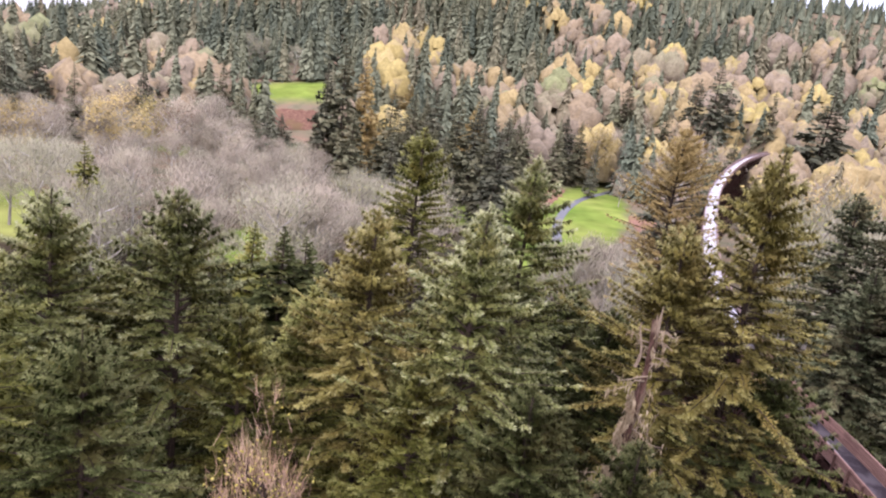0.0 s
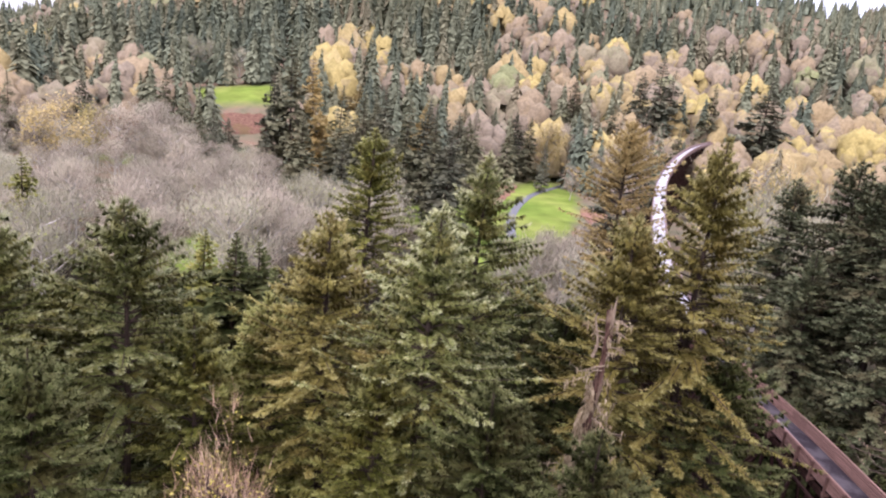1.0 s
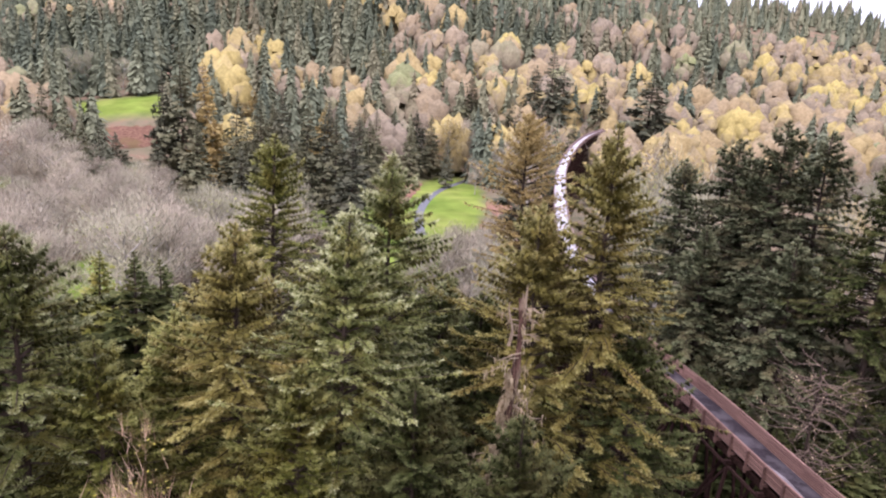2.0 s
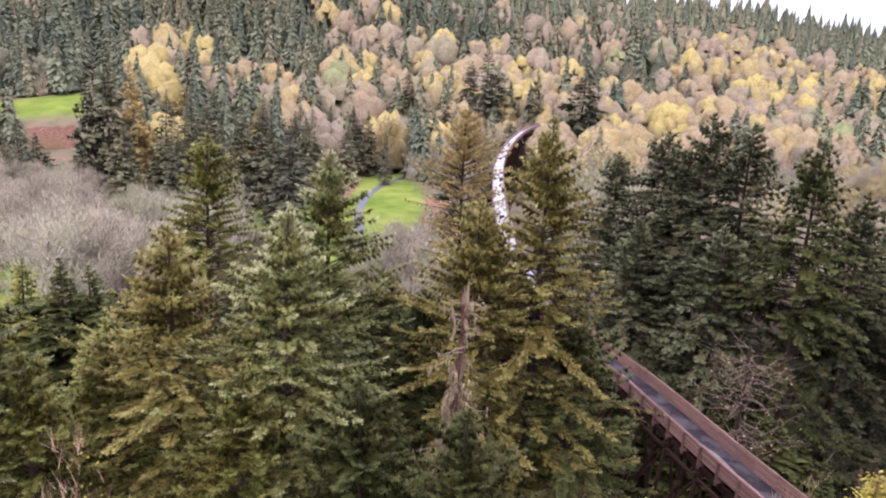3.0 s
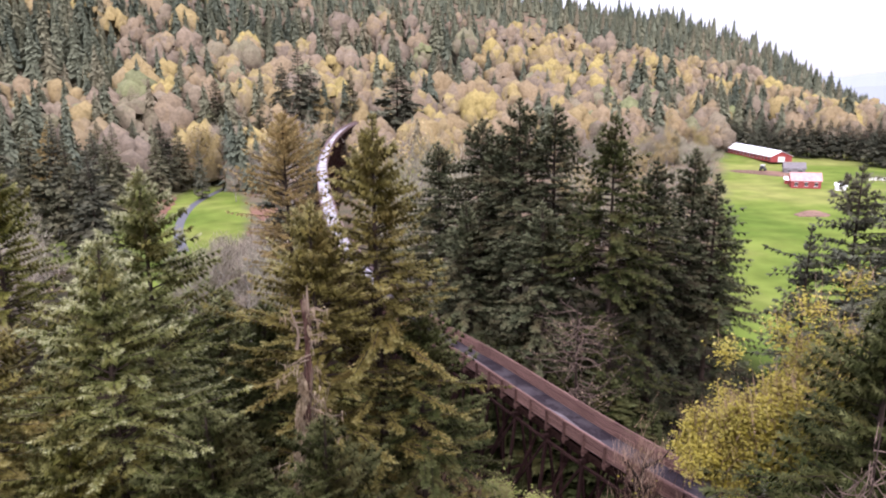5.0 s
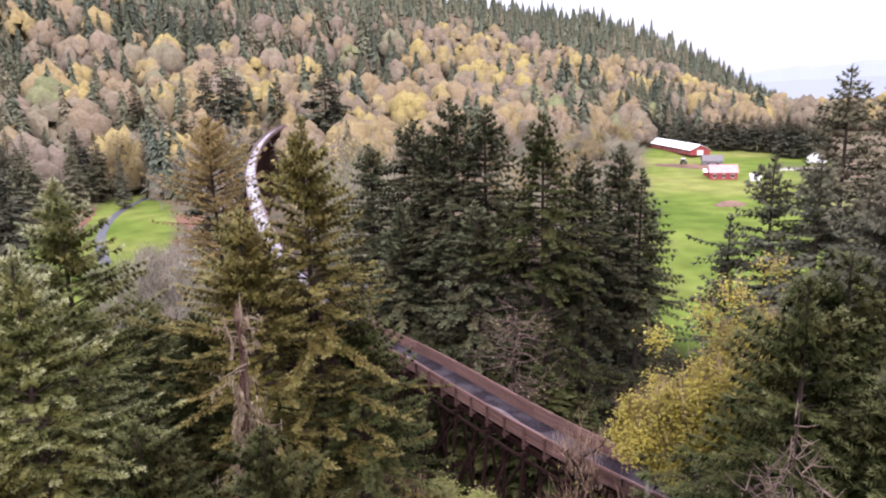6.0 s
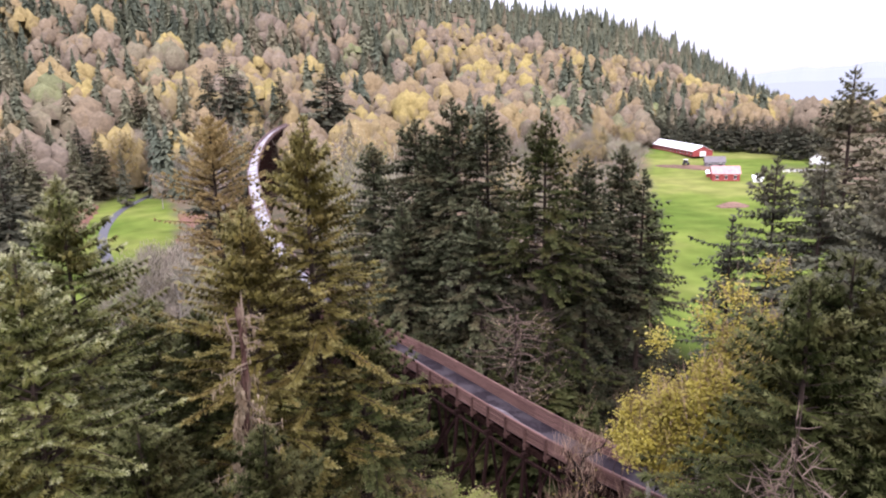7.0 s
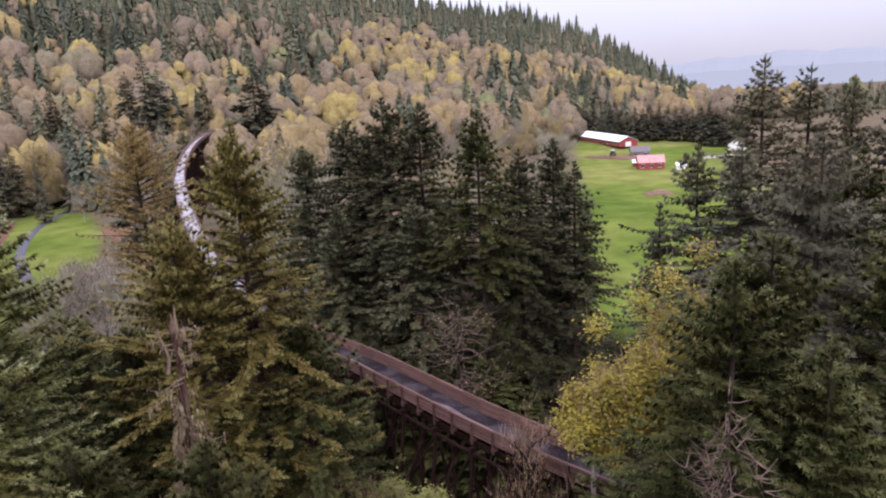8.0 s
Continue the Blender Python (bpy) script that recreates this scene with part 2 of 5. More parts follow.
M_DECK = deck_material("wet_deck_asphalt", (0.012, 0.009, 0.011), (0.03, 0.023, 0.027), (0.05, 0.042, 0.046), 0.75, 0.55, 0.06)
M_STRIP = deck_material("paler_asphalt", (0.075, 0.062, 0.066), (0.125, 0.105, 0.11), (0.17, 0.15, 0.155), 0.6, 0.4, 0.14)
# far deck: the white sheen of the wet is painted as a pale base
M_DECK_PALE = deck_material("pale_sheen_deck", (0.25, 0.23, 0.245), (0.34, 0.315, 0.335), (0.46, 0.44, 0.465))


def ground_material():
    """Grass and forest floor, by the zones of the ground."""
    m, n, l, p = material("grass_and_forest_floor")
    a = n.new("ShaderNodeAttribute")
    a.attribute_name = "meadow"
    big, mid, fine = noise_node(n, l, 0.018, 4.0), noise_node(n, l, 0.12, 5.0), noise_node(n, l, 2.5, 4.0)
    grass = ramp_node(n, [(0.36, (0.085, 0.128, 0.022)), (0.5, (0.125, 0.162, 0.032)), (0.66, (0.185, 0.195, 0.056))])
    l.new(big.outputs["Fac"], grass.inputs["Fac"])
    tuft = ramp_node(n, [(0.3, (0.72, 0.72, 0.72)), (0.7, (1.15, 1.15, 1.15))])
    l.new(mid.outputs["Fac"], tuft.inputs["Fac"])
    g2 = mix_node(n, l, grass.outputs["Color"], tuft.outputs["Color"], 1.0, "MULTIPLY")
    # floor tones hold the shade under the trees, so they are near black
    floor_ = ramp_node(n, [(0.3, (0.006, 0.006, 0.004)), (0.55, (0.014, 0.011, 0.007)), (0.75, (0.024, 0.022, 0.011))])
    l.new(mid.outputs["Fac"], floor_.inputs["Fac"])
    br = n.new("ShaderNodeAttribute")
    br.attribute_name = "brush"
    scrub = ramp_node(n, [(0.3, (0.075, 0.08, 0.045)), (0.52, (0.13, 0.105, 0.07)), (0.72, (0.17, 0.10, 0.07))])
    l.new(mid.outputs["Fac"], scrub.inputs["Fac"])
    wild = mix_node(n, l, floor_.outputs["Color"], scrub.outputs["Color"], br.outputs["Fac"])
    l.new(mix_node(n, l, wild, g2, a.outputs["Fac"]), p.inputs["Base Color"])
    p.inputs["Roughness"].default_value = 0.95
    p.inputs["Specular IOR Level"].default_value = 0.01
    b = n.new("ShaderNodeBump")
    b.inputs["Strength"].default_value, b.inputs["Distance"].default_value = 0.5, 0.15
    l.new(fine.outputs["Fac"], b.inputs["Height"])
    l.new(b.outputs["Normal"], p.inputs["Normal"])
    return m


M_GROUND = ground_material()
# far tones are lifted and greyed, which puts distance haze into the colour
WOOD_STOPS_C = [(0.0, (0.088, 0.103, 0.073)), (0.35, (0.118, 0.13, 0.086)), (0.7, (0.152, 0.154, 0.096)), (1.0, (0.192, 0.168, 0.108))]
WOOD_STOPS_D = [(0.0, (0.25, 0.202, 0.073)), (0.22, (0.218, 0.17, 0.074)), (0.48, (0.188, 0.142, 0.08)), (0.72, (0.16, 0.126, 0.088)),
                (0.85, (0.145, 0.138, 0.08)), (1.0, (0.13, 0.144, 0.064))]
M_WOODS_C = species_material("far_conifers", WOOD_STOPS_C, jitter=(0.92, 1.1))
M_WOODS_D = species_material("far_broadleaves", WOOD_STOPS_D, (0.152, 0.123, 0.09))


# ---- mesh helpers ----
def soup(name, tris, normals=None, **faces):
    """A mesh of loose triangles, given as an array of N x 3 x 3; normals: the crown's own roundness, N x 3; faces: numbers for each triangle."""
    tris = np.array(tris, dtype=np.float32)
    n = len(tris)
    if normals is not None:
        face = np.cross(tris[:, 1] - tris[:, 0], tris[:, 2] - tris[:, 0])
        back = (face * normals).sum(-1) < 0
        tris[back] = tris[back][:, [0, 2, 1]]
    me = bpy.data.meshes.new(name)
    me.vertices.add(3 * n)
    me.vertices.foreach_set("co", tris.ravel())
    me.loops.add(3 * n)
    me.loops.foreach_set("vertex_index", np.arange(3 * n, dtype=np.int32))
    me.polygons.add(n)
    me.polygons.foreach_set("loop_start", np.arange(0, 3 * n, 3, dtype=np.int32))
    for key, values in faces.items():
        a = me.attributes.new(key, "FLOAT", "FACE")
        a.data.foreach_set("value", np.ascontiguousarray(values, dtype=np.float32))
    me.update(calc_edges=True)
    if normals is not None:
        me.polygons.foreach_set("use_smooth", np.ones(n, bool))
        me.normals_split_custom_set(np.repeat(np.asarray(normals, np.float32), 3, 0))
    return me


def indexed(name, verts, tris, normals, **faces):
    """A smooth mesh from arrays of corners, triangles and the corners' normals; faces: numbers for each triangle."""
    verts, tris = np.ascontiguousarray(verts, np.float32), np.array(tris, np.int32)
    face = np.cross(verts[tris[:, 1]] - verts[tris[:, 0]], verts[tris[:, 2]] - verts[tris[:, 0]])
    back = (face * normals[tris].mean(1)).sum(-1) < 0
    tris[back] = tris[back][:, [0, 2, 1]]
    me = bpy.data.meshes.new(name)
    me.vertices.add(len(verts))
    me.vertices.foreach_set("co", verts.ravel())
    me.loops.add(3 * len(tris))
    me.loops.foreach_set("vertex_index", tris.ravel())
    me.polygons.add(len(tris))
    me.polygons.foreach_set("loop_start", np.arange(0, 3 * len(tris), 3, dtype=np.int32))
    for key, values in faces.items():
        a = me.attributes.new(key, "FLOAT", "FACE")
        a.data.foreach_set("value", np.ascontiguousarray(values, dtype=np.float32))
    me.update(calc_edges=True)
    me.polygons.foreach_set("use_smooth", np.ones(len(tris), bool))
    me.normals_split_custom_set(np.ascontiguousarray(normals[tris.ravel()], np.float32))
    return me


def under(name, me, mat, parent=None, label=""):
    if mat and not me.materials:
        me.materials.append(mat)
    ob = new(name, me)
    ob.parent = parent
    return tagged(ob, label) if label else ob


def part(name, bm, mat, parent, label=""):
    """Links a bmesh as one mesh object under a thing or a part."""
    me = bpy.data.meshes.new(name)
    bm.to_mesh(me)
    bm.free()
    return under(name, me, mat, parent, label)


def empty(name, x, y, z, turn=0.0):
    e = new(name)
    e.empty_display_size = 0.3
    e.matrix_basis = pose(x, y, z, 0, 0, turn)
    return e


def add_box(bm, centre, size, m=None, bevel=0.0):
    """A box into bm; m turns and moves it."""
    made = bmesh.ops.create_cube(bm, size=1.0)
    mat = (m or Matrix()) @ Matrix.Translation(centre) @ Matrix.Diagonal((*size, 1))
    bmesh.ops.transform(bm, matrix=mat, verts=made["verts"])
    if bevel:
        edges = list({e for v in made["verts"] for e in v.link_edges})
        bmesh.ops.bevel(bm, geom=edges, offset=bevel, segments=1, affect="EDGES")


def box_mesh(name, size, bevel=0.02):
    bm = bmesh.new()
    add_box(bm, (0, 0, 0), size, None, bevel)
    me = bpy.data.meshes.new(name)
    bm.to_mesh(me)
    bm.free()
    return me


def tube(points, radii, sides=6):
    """Triangles of a tapered tube along points."""
    pts, rad = np.asarray(points, float), np.asarray(radii, float)
    tan = np.gradient(pts, axis=0)
    tan /= np.linalg.norm(tan, axis=1)[:, None] + 1e-9
    ref = np.where(np.abs(tan[:, 2:3]) > 0.9, np.array([[1.0, 0, 0]]), np.array([[0, 0, 1.0]]))
    u = np.cross(tan, ref)
    u /= np.linalg.norm(u, axis=1)[:, None] + 1e-9
    v = np.cross(tan, u)
    ang = np.linspace(0, 2 * np.pi, sides, endpoint=False)
    ring = pts[:, None] + rad[:, None, None] * (u[:, None] * np.cos(ang)[None, :, None] + v[:, None] * np.sin(ang)[None, :, None])
    a, b = ring[:-1], ring[1:]
    a2, b2 = np.roll(a, -1, 1), np.roll(b, -1, 1)
    return np.concatenate([np.stack([a, a2, b2], 2).reshape(-1, 3, 3), np.stack([a, b2, b], 2).reshape(-1, 3, 3)])


# ---- the ground: a valley floor, and a mountain round its far side ----
AZ_KEY = [-180, -80, -60, -53, -48, -40, -30, -15, 0, 10, 20, 27, 34, 38, 42, 46, 60, 90, 180]
RIDGE_EL = [0, 0, 0.2, 0.6, 2.0, 5.5, 8.5, 10.0, 9.7, 9.1, 8.1, 7.0, 4.9, 3.1, 0.0, -2.7, -2.9, -1.5, 0]
FOOT_R = [800, 500, 330, 320, 320, 310, 300, 320, 335, 370, 410, 440, 480, 510, 550, 650, 800, 800, 800]
RIDGE_R = 900.0


def smooth_key(az, values):
    out = 0
    for d, w in ((-3, 0.2), (0, 0.6), (3, 0.2)):
        out = out + w * np.interp(az + d, AZ_KEY, values)
    return out


def wave(x, y, s, k=0.0):
    return (np.sin(x / s + 1.3 + k) * np.cos(y / s * 0.83 + 2.1 - k) + 0.5 * np.sin((x + 1.7 * y) / s * 1.9 + k)) / 1.5


def ground_z(x, y):
    x, y = np.asarray(x, float), np.asarray(y, float)
    r, az = np.hypot(x, y), np.degrees(np.arctan2(x, y))
    floor_z = 0.9 * wave(x, y, 60) * np.clip((r - 30) / 80, 0, 1)
    floor_z = floor_z + 5.0 * np.clip((np.hypot(x - 260, y - 340) * -1 + 170) / 170, 0, 1)
    floor_z = floor_z + 13.0 * np.exp(-((x + 205) ** 2 + (y - 335) ** 2) / 2 / 42.0**2)
    near = np.clip((x - 21) / 14, 0, 1) * np.clip((46 - y) / 16, 0, 1) * np.clip((90 - r) / 40, 0, 1)
    floor_z = floor_z + 11.0 * near * near * (3 - 2 * near)
    foot, top = smooth_key(az, FOOT_R), CAM_Z + RIDGE_R * np.tan(np.radians(smooth_key(az, RIDGE_EL))) - 22
    s = np.clip((r - foot) / (RIDGE_R - foot), 0, 1)
    rise = np.where(s < 1, 0.62 * s + 0.38 * s * s * (3 - 2 * s), 1.0) * np.clip(s * 9, 0, 1) ** 0.7
    z = floor_z + (top - floor_z) * rise
    z = z + (7 * wave(x, y, 110, 0.7) + 3 * wave(x, y, 48, 2.0)) * np.clip(s * 6, 0, 1) * np.clip((1.15 - s) * 8, 0, 1)
    back = np.clip((r - RIDGE_R) / 900, 0, 1)
    return z * (1 - back) + (-60.0) * back


def blob(x, y, cx, cy, rx, ry, turn=0.0):
    c, s = math.cos(radians(turn)), math.sin(radians(turn))
    u, v = ((x - cx) * c + (y - cy) * s) / rx, (-(x - cx) * s + (y - cy) * c) / ry
    return np.clip((1.0 - np.hypot(u, v) + 0.12 * wave(x, y, 9, 1.0)) * 5, 0, 1)


MEADOWS = [(170, 225, 62, 125, -38), (245, 325, 78, 85, 0), (108, 116, 36, 56, -30), (-36, 250, 19, 105, 4), (-212, 330, 36, 22, 20),
           (-140, 108, 30, 8, 143), (-202, 222, 20, 12, 0), (-90, 128, 10, 26, 15), (-62, 215, 16, 26, 0), (17, 55, 4, 3, 0)]


def meadow(x, y):
    out = np.zeros_like(np.asarray(x, float))
    for m in MEADOWS:
        out = np.maximum(out, blob(x, y, *m))
    edge = np.clip((np.degrees(np.arctan2(x, y)) - 34.0 + 0.6 * wave(x, y, 14)) / 1.0, 0, 1)
    return np.where((x > 60) & (y > 60), out * edge, out)


def build_ground():
    az = np.radians(np.concatenate([np.arange(-180, -70, 4), np.arange(-70, 70, 0.5), np.arange(70, 180, 4)]))
    r = np.concatenate([[0.002], np.geomspace(8, 500, 120), np.geomspace(510, 1500, 70), np.geomspace(1600, 4800, 14)])
    rr, aa = np.meshgrid(r, az, indexing="ij")
    x, y = rr * np.sin(aa), rr * np.cos(aa)
    z, g = ground_z(x, y), meadow(x, y)
    nr, na = x.shape
    i, j = np.meshgrid(np.arange(nr - 1), np.arange(na), indexing="ij")
    j2 = (j + 1) % na
    quads = np.stack([i * na + j, i * na + j2, (i + 1) * na + j2, (i + 1) * na + j], -1).reshape(-1, 4)[:, ::-1]
    me = bpy.data.meshes.new("ground")
    me.from_pydata(np.stack([x, y, z], -1).reshape(-1, 3).tolist(), [], quads.tolist() + [list(range(na))[::-1]])
    a = me.attributes.new("meadow", "FLOAT", "POINT")
    a.data.foreach_set("value", g.ravel().astype(np.float32))
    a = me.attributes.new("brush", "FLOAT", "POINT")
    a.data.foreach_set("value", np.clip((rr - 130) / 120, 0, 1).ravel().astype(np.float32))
    me.polygons.foreach_set("use_smooth", np.ones(len(me.polygons), bool))
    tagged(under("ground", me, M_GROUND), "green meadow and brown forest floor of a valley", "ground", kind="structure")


build_ground()


def build_far_ridge():
    """A pale ridge many miles off, past the end of the valley."""
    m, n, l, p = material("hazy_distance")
    # haze over the ridge is put into its pale colour and faint glow
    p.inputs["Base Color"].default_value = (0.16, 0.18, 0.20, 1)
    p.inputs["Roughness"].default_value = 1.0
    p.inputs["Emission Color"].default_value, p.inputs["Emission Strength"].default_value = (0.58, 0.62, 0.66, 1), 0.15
    az = np.radians(np.arange(38, 74, 0.5))
    up = 62 + 80 * np.clip(1 - np.abs(np.degrees(az) - 50) / 16, 0, 1) ** 0.8 + 7 * np.sin(np.degrees(az) * 1.3) + 4 * np.sin(np.degrees(az) * 3.1)
    rows = [(4300, np.full_like(up, -70)), (4450, up * 0.35), (4700, up * 0.8), (4850, up), (4950, up * 0.2)]
    v = np.stack([np.stack([r * np.sin(az), r * np.cos(az), z], -1) for r, z in rows])
    na = len(az)
    faces = [(i * na + j, i * na + j + 1, (i + 1) * na + j + 1, (i + 1) * na + j) for i in range(len(rows) - 1) for j in range(na - 1)]
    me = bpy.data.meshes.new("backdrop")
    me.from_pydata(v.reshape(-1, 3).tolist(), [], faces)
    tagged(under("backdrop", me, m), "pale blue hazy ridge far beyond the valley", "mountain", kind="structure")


build_far_ridge()


def ribbon(centre, half, lift, name, mat, label, category):
    """A strip of road laid on the ground."""
    c = np.asarray(centre, float)
    d = np.gradient(c, axis=0)
    d /= np.linalg.norm(d, axis=1)[:, None]
    side = np.stack([d[:, 1], -d[:, 0]], -1)
    vs = []
    for k in (-1.0, -0.8, 0.8, 1.0):
        q = c + side * half * k
        vs.append(np.column_stack([q, ground_z(q[:, 0], q[:, 1]) + lift - (0.12 if abs(k) == 1 else 0)]))
    v = np.stack(vs, 1).reshape(-1, 3)
    faces = [(i * 4 + k, i * 4 + k + 1, i * 4 + k + 5, i * 4 + k + 4) for i in range(len(c) - 1) for k in range(3)]
    me = bpy.data.meshes.new(name)
    me.from_pydata(v.tolist(), [], faces)
    return tagged(under(name, me, mat), label, category, kind="structure")


def spline(keys, step):
    """A smooth line through keys, in even steps."""
    k = np.asarray(keys, float)
    t = np.r_[0, np.cumsum(np.linalg.norm(np.diff(k, axis=0), axis=1))]
    tan = np.gradient(k, t, axis=0)
    out, s = [], np.arange(0, t[-1], 0.25)
    for x in s:
        i = min(np.searchsorted(t, x, "right") - 1, len(k) - 2)
        h = t[i + 1] - t[i]
        u = (x - t[i]) / h
        out.append((1 + 2 * u) * (1 - u) ** 2 * k[i] + u * (1 - u) ** 2 * h * tan[i] + u * u * (3 - 2 * u) * k[i + 1] + u * u * (u - 1) * h * tan[i + 1])
    out = np.array(out)
    d = np.r_[0, np.cumsum(np.linalg.norm(np.diff(out, axis=0), axis=1))]
    q = np.arange(0, d[-1], step)
    return np.stack([np.interp(q, d, out[:, a]) for a in range(k.shape[1])], -1)


ribbon(spline([(-33, 196), (-40, 232), (-42, 275), (-37, 320), (-31, 355), (-22, 385)], 3.0), 1.5, 0.16, "road", M_PATH,
       "dark asphalt lane curving through green grass", "road")

# ---- the trestle ----
BAY = 4.4
LINE = spline([(37.6, 2, 16.6), (31.6, 16, 16.6), (26.1, 28, 16.6), (22.1, 38, 16.6), (20.3, 43.5, 16.6), (18.5, 50, 16.6), (16.3, 58, 16.6), (12.8, 68.5, 16.6),
               (8.8, 90, 16.9), (6.4, 120, 16.9), (6.0, 150, 17.0), (6.3, 185, 18.2), (7.6, 225, 19.9), (10.5, 259, 21.4), (16, 305, 23.4),
               (24, 350, 25.4), (36, 395, 27.2)], BAY / 2)
HALF = 1.42
WALL_H = 1.02


def trestle_frame(i):
    """Place and axes (along, across) of the line at its half-bay i."""
    p = LINE[i]
    d = LINE[min(i + 1, len(LINE) - 1)] - LINE[max(i - 1, 0)]
    d[2] = 0
    d /= np.linalg.norm(d)
    return p, d, np.array([d[1], -d[0], 0.0])


def beam(a, b, w, h, roll_up=(0, 0, 1)):
    """The pose that lays a box of unit length along a to b."""
    a, b = Vector(a), Vector(b)
    x = (b - a)
    length = x.length
    x.normalize()
    y = Vector(roll_up).cross(x)
    if y.length < 1e-3:
        y = Vector((0, 1, 0))
    y.normalize()
    z = x.cross(y)
    m = Matrix((x, y, z)).transposed().to_4x4()
    m.translation = (a + b) / 2
    return m, Matrix.Diagonal((length, w, h, 1))


UNIT = box_mesh("timber", (1, 1, 1), 0.0)
UNIT_WOOD, UNIT_POST, UNIT_PILE, UNIT_BENT = UNIT.copy(), UNIT.copy(), UNIT.copy(), UNIT.copy()
for u_, m_ in ((UNIT_WOOD, M_WOOD), (UNIT_POST, M_POST), (UNIT_PILE, M_PILE), (UNIT_BENT, M_BENT)):
    u_.materials.append(m_)
CORNERS = np.array([v.co[:] for v in UNIT.vertices])
BOX_TRIS = []
for f_ in UNIT.polygons:
    ids = list(f_.vertices)
    BOX_TRIS += [ids[:3], [ids[0], ids[2], ids[3]]]
BOX_TRIS = np.array(BOX_TRIS)


def timber_tris(a, b, w, h):
    m, s = beam(a, b, w, h)
    k = np.array(m @ s)
    v = CORNERS @ k[:3, :3].T + k[:3, 3]
    return v[BOX_TRIS]


def build_trestle():
    root = tagged(empty("trestle_bridge", *LINE[20]), "long curved timber trestle bridge with plank side walls and wet deck", "bridge")
    inv = root.matrix_basis.inverted()
    n = len(LINE)
    # deck slab
    verts, faces = [], []
    for i in range(n):
        p, d, s = trestle_frame(i)
        for k, dz in ((-HALF, 0.0), (-HALF * 0.5, 0.02), (0, 0.03), (HALF * 0.5, 0.02), (HALF, 0.0), (HALF, -0.14), (-HALF, -0.14)):
            verts.append(tuple(inv @ Vector(p + s * k + np.array([0, 0, dz]))))
        if i:
            for k in range(7):
                a, b = (i - 1) * 7 + k, (i - 1) * 7 + (k + 1) % 7
                faces.append((a, b, b + 7, a + 7))
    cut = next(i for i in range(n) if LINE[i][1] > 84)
    for mat, f0, f1, words in ((M_DECK, 0, cut, "wet dark asphalt bridge deck with pale streaks"), (M_DECK_PALE, cut, n - 1, "pale far deck, its white wet sheen put into the colour")):
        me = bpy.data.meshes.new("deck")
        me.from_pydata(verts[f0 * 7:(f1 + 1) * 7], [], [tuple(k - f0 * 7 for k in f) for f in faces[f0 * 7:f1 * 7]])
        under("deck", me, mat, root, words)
    # the paler strip along the deck
    strip, sf = [], []
    for i in range(cut):
        p, d, s = trestle_frame(i)
        l0, l1 = -1.22 + 0.16 * math.sin(i * 1.7), -0.12 + 0.28 * math.sin(i * 0.9 + 1) + 0.12 * math.sin(i * 2.9)
        strip += [tuple(inv @ Vector(p + s * k + np.array([0, 0, 0.036]))) for k in (l0, l1)]
        if i:
            sf.append((2 * i - 2, 2 * i - 1, 2 * i + 1, 2 * i))
    me = bpy.data.meshes.new("pale_strip")
    me.from_pydata(strip, [], sf)
    under("pale_strip", me, M_STRIP, root, "paler asphalt strip")
    near = range(8, 42)
    wall, under_, rng = [], [], random.Random(4)

    def piece(name, mesh, a, b, w, h):
        m, s = beam(a, b, w, h)
        o = new(name, mesh)
        o.parent = root
        o.matrix_basis = inv @ m @ s

    for i in range(n - 1):
        p, d, s = trestle_frame(i)
        q, d2, s2 = trestle_frame(i + 1)
        for side in (-1, 1):
            off = HALF + 0.05
            for b in range(6):
                z = 0.02 + b * 0.176 + rng.uniform(-0.008, 0.008)
                j = rng.uniform(-0.012, 0.012)
                a_, b_ = p + s * side * (off + j) + (0, 0, z), q + s2 * side * (off + j) + (0, 0, z + rng.uniform(-0.006, 0.006))
                g = (b_ - a_) * 0.004
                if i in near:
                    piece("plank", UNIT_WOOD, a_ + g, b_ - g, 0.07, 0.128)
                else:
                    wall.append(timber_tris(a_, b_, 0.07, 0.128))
            # an added dark panel stands for the shade in the gaps between boards
            k_a, k_b = p + s * side * off + (0, 0, 0.46), q + s2 * side * off + (0, 0, 0.46)
            if i in near:
                piece("backing", UNIT_PILE, k_a, k_b, 0.03, 1.0)
            else:
                wall.append(timber_tris(k_a, k_b, 0.03, 1.0))
            foot, top = p + s * side * (off + 0.13) + (0, 0, -0.75), p + s * side * (off + 0.13) + (0, 0, WALL_H - 0.02)
            cap_a, cap_b = p + s * side * (off + 0.02) + (0, 0, WALL_H + 0.07), q + s2 * side * (off + 0.02) + (0, 0, WALL_H + 0.07)
            if i in near:
                piece("post", UNIT_POST, foot, top, 0.17, 0.17)
                piece("top_rail", UNIT_WOOD, cap_a, cap_b, 0.15, 0.05)
            else:
                wall += [timber_tris(foot, top, 0.17, 0.17), timber_tris(cap_a, cap_b, 0.15, 0.05)]
        tie = (p - s * (HALF + 0.28) + (0, 0, -0.45), p + s * (HALF + 0.28) + (0, 0, -0.45))
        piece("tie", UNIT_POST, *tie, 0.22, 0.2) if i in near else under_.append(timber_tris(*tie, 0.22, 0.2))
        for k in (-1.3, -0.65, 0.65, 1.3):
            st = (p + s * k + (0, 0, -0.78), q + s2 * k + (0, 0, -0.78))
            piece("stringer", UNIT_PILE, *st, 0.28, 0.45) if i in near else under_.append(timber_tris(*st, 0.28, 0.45))
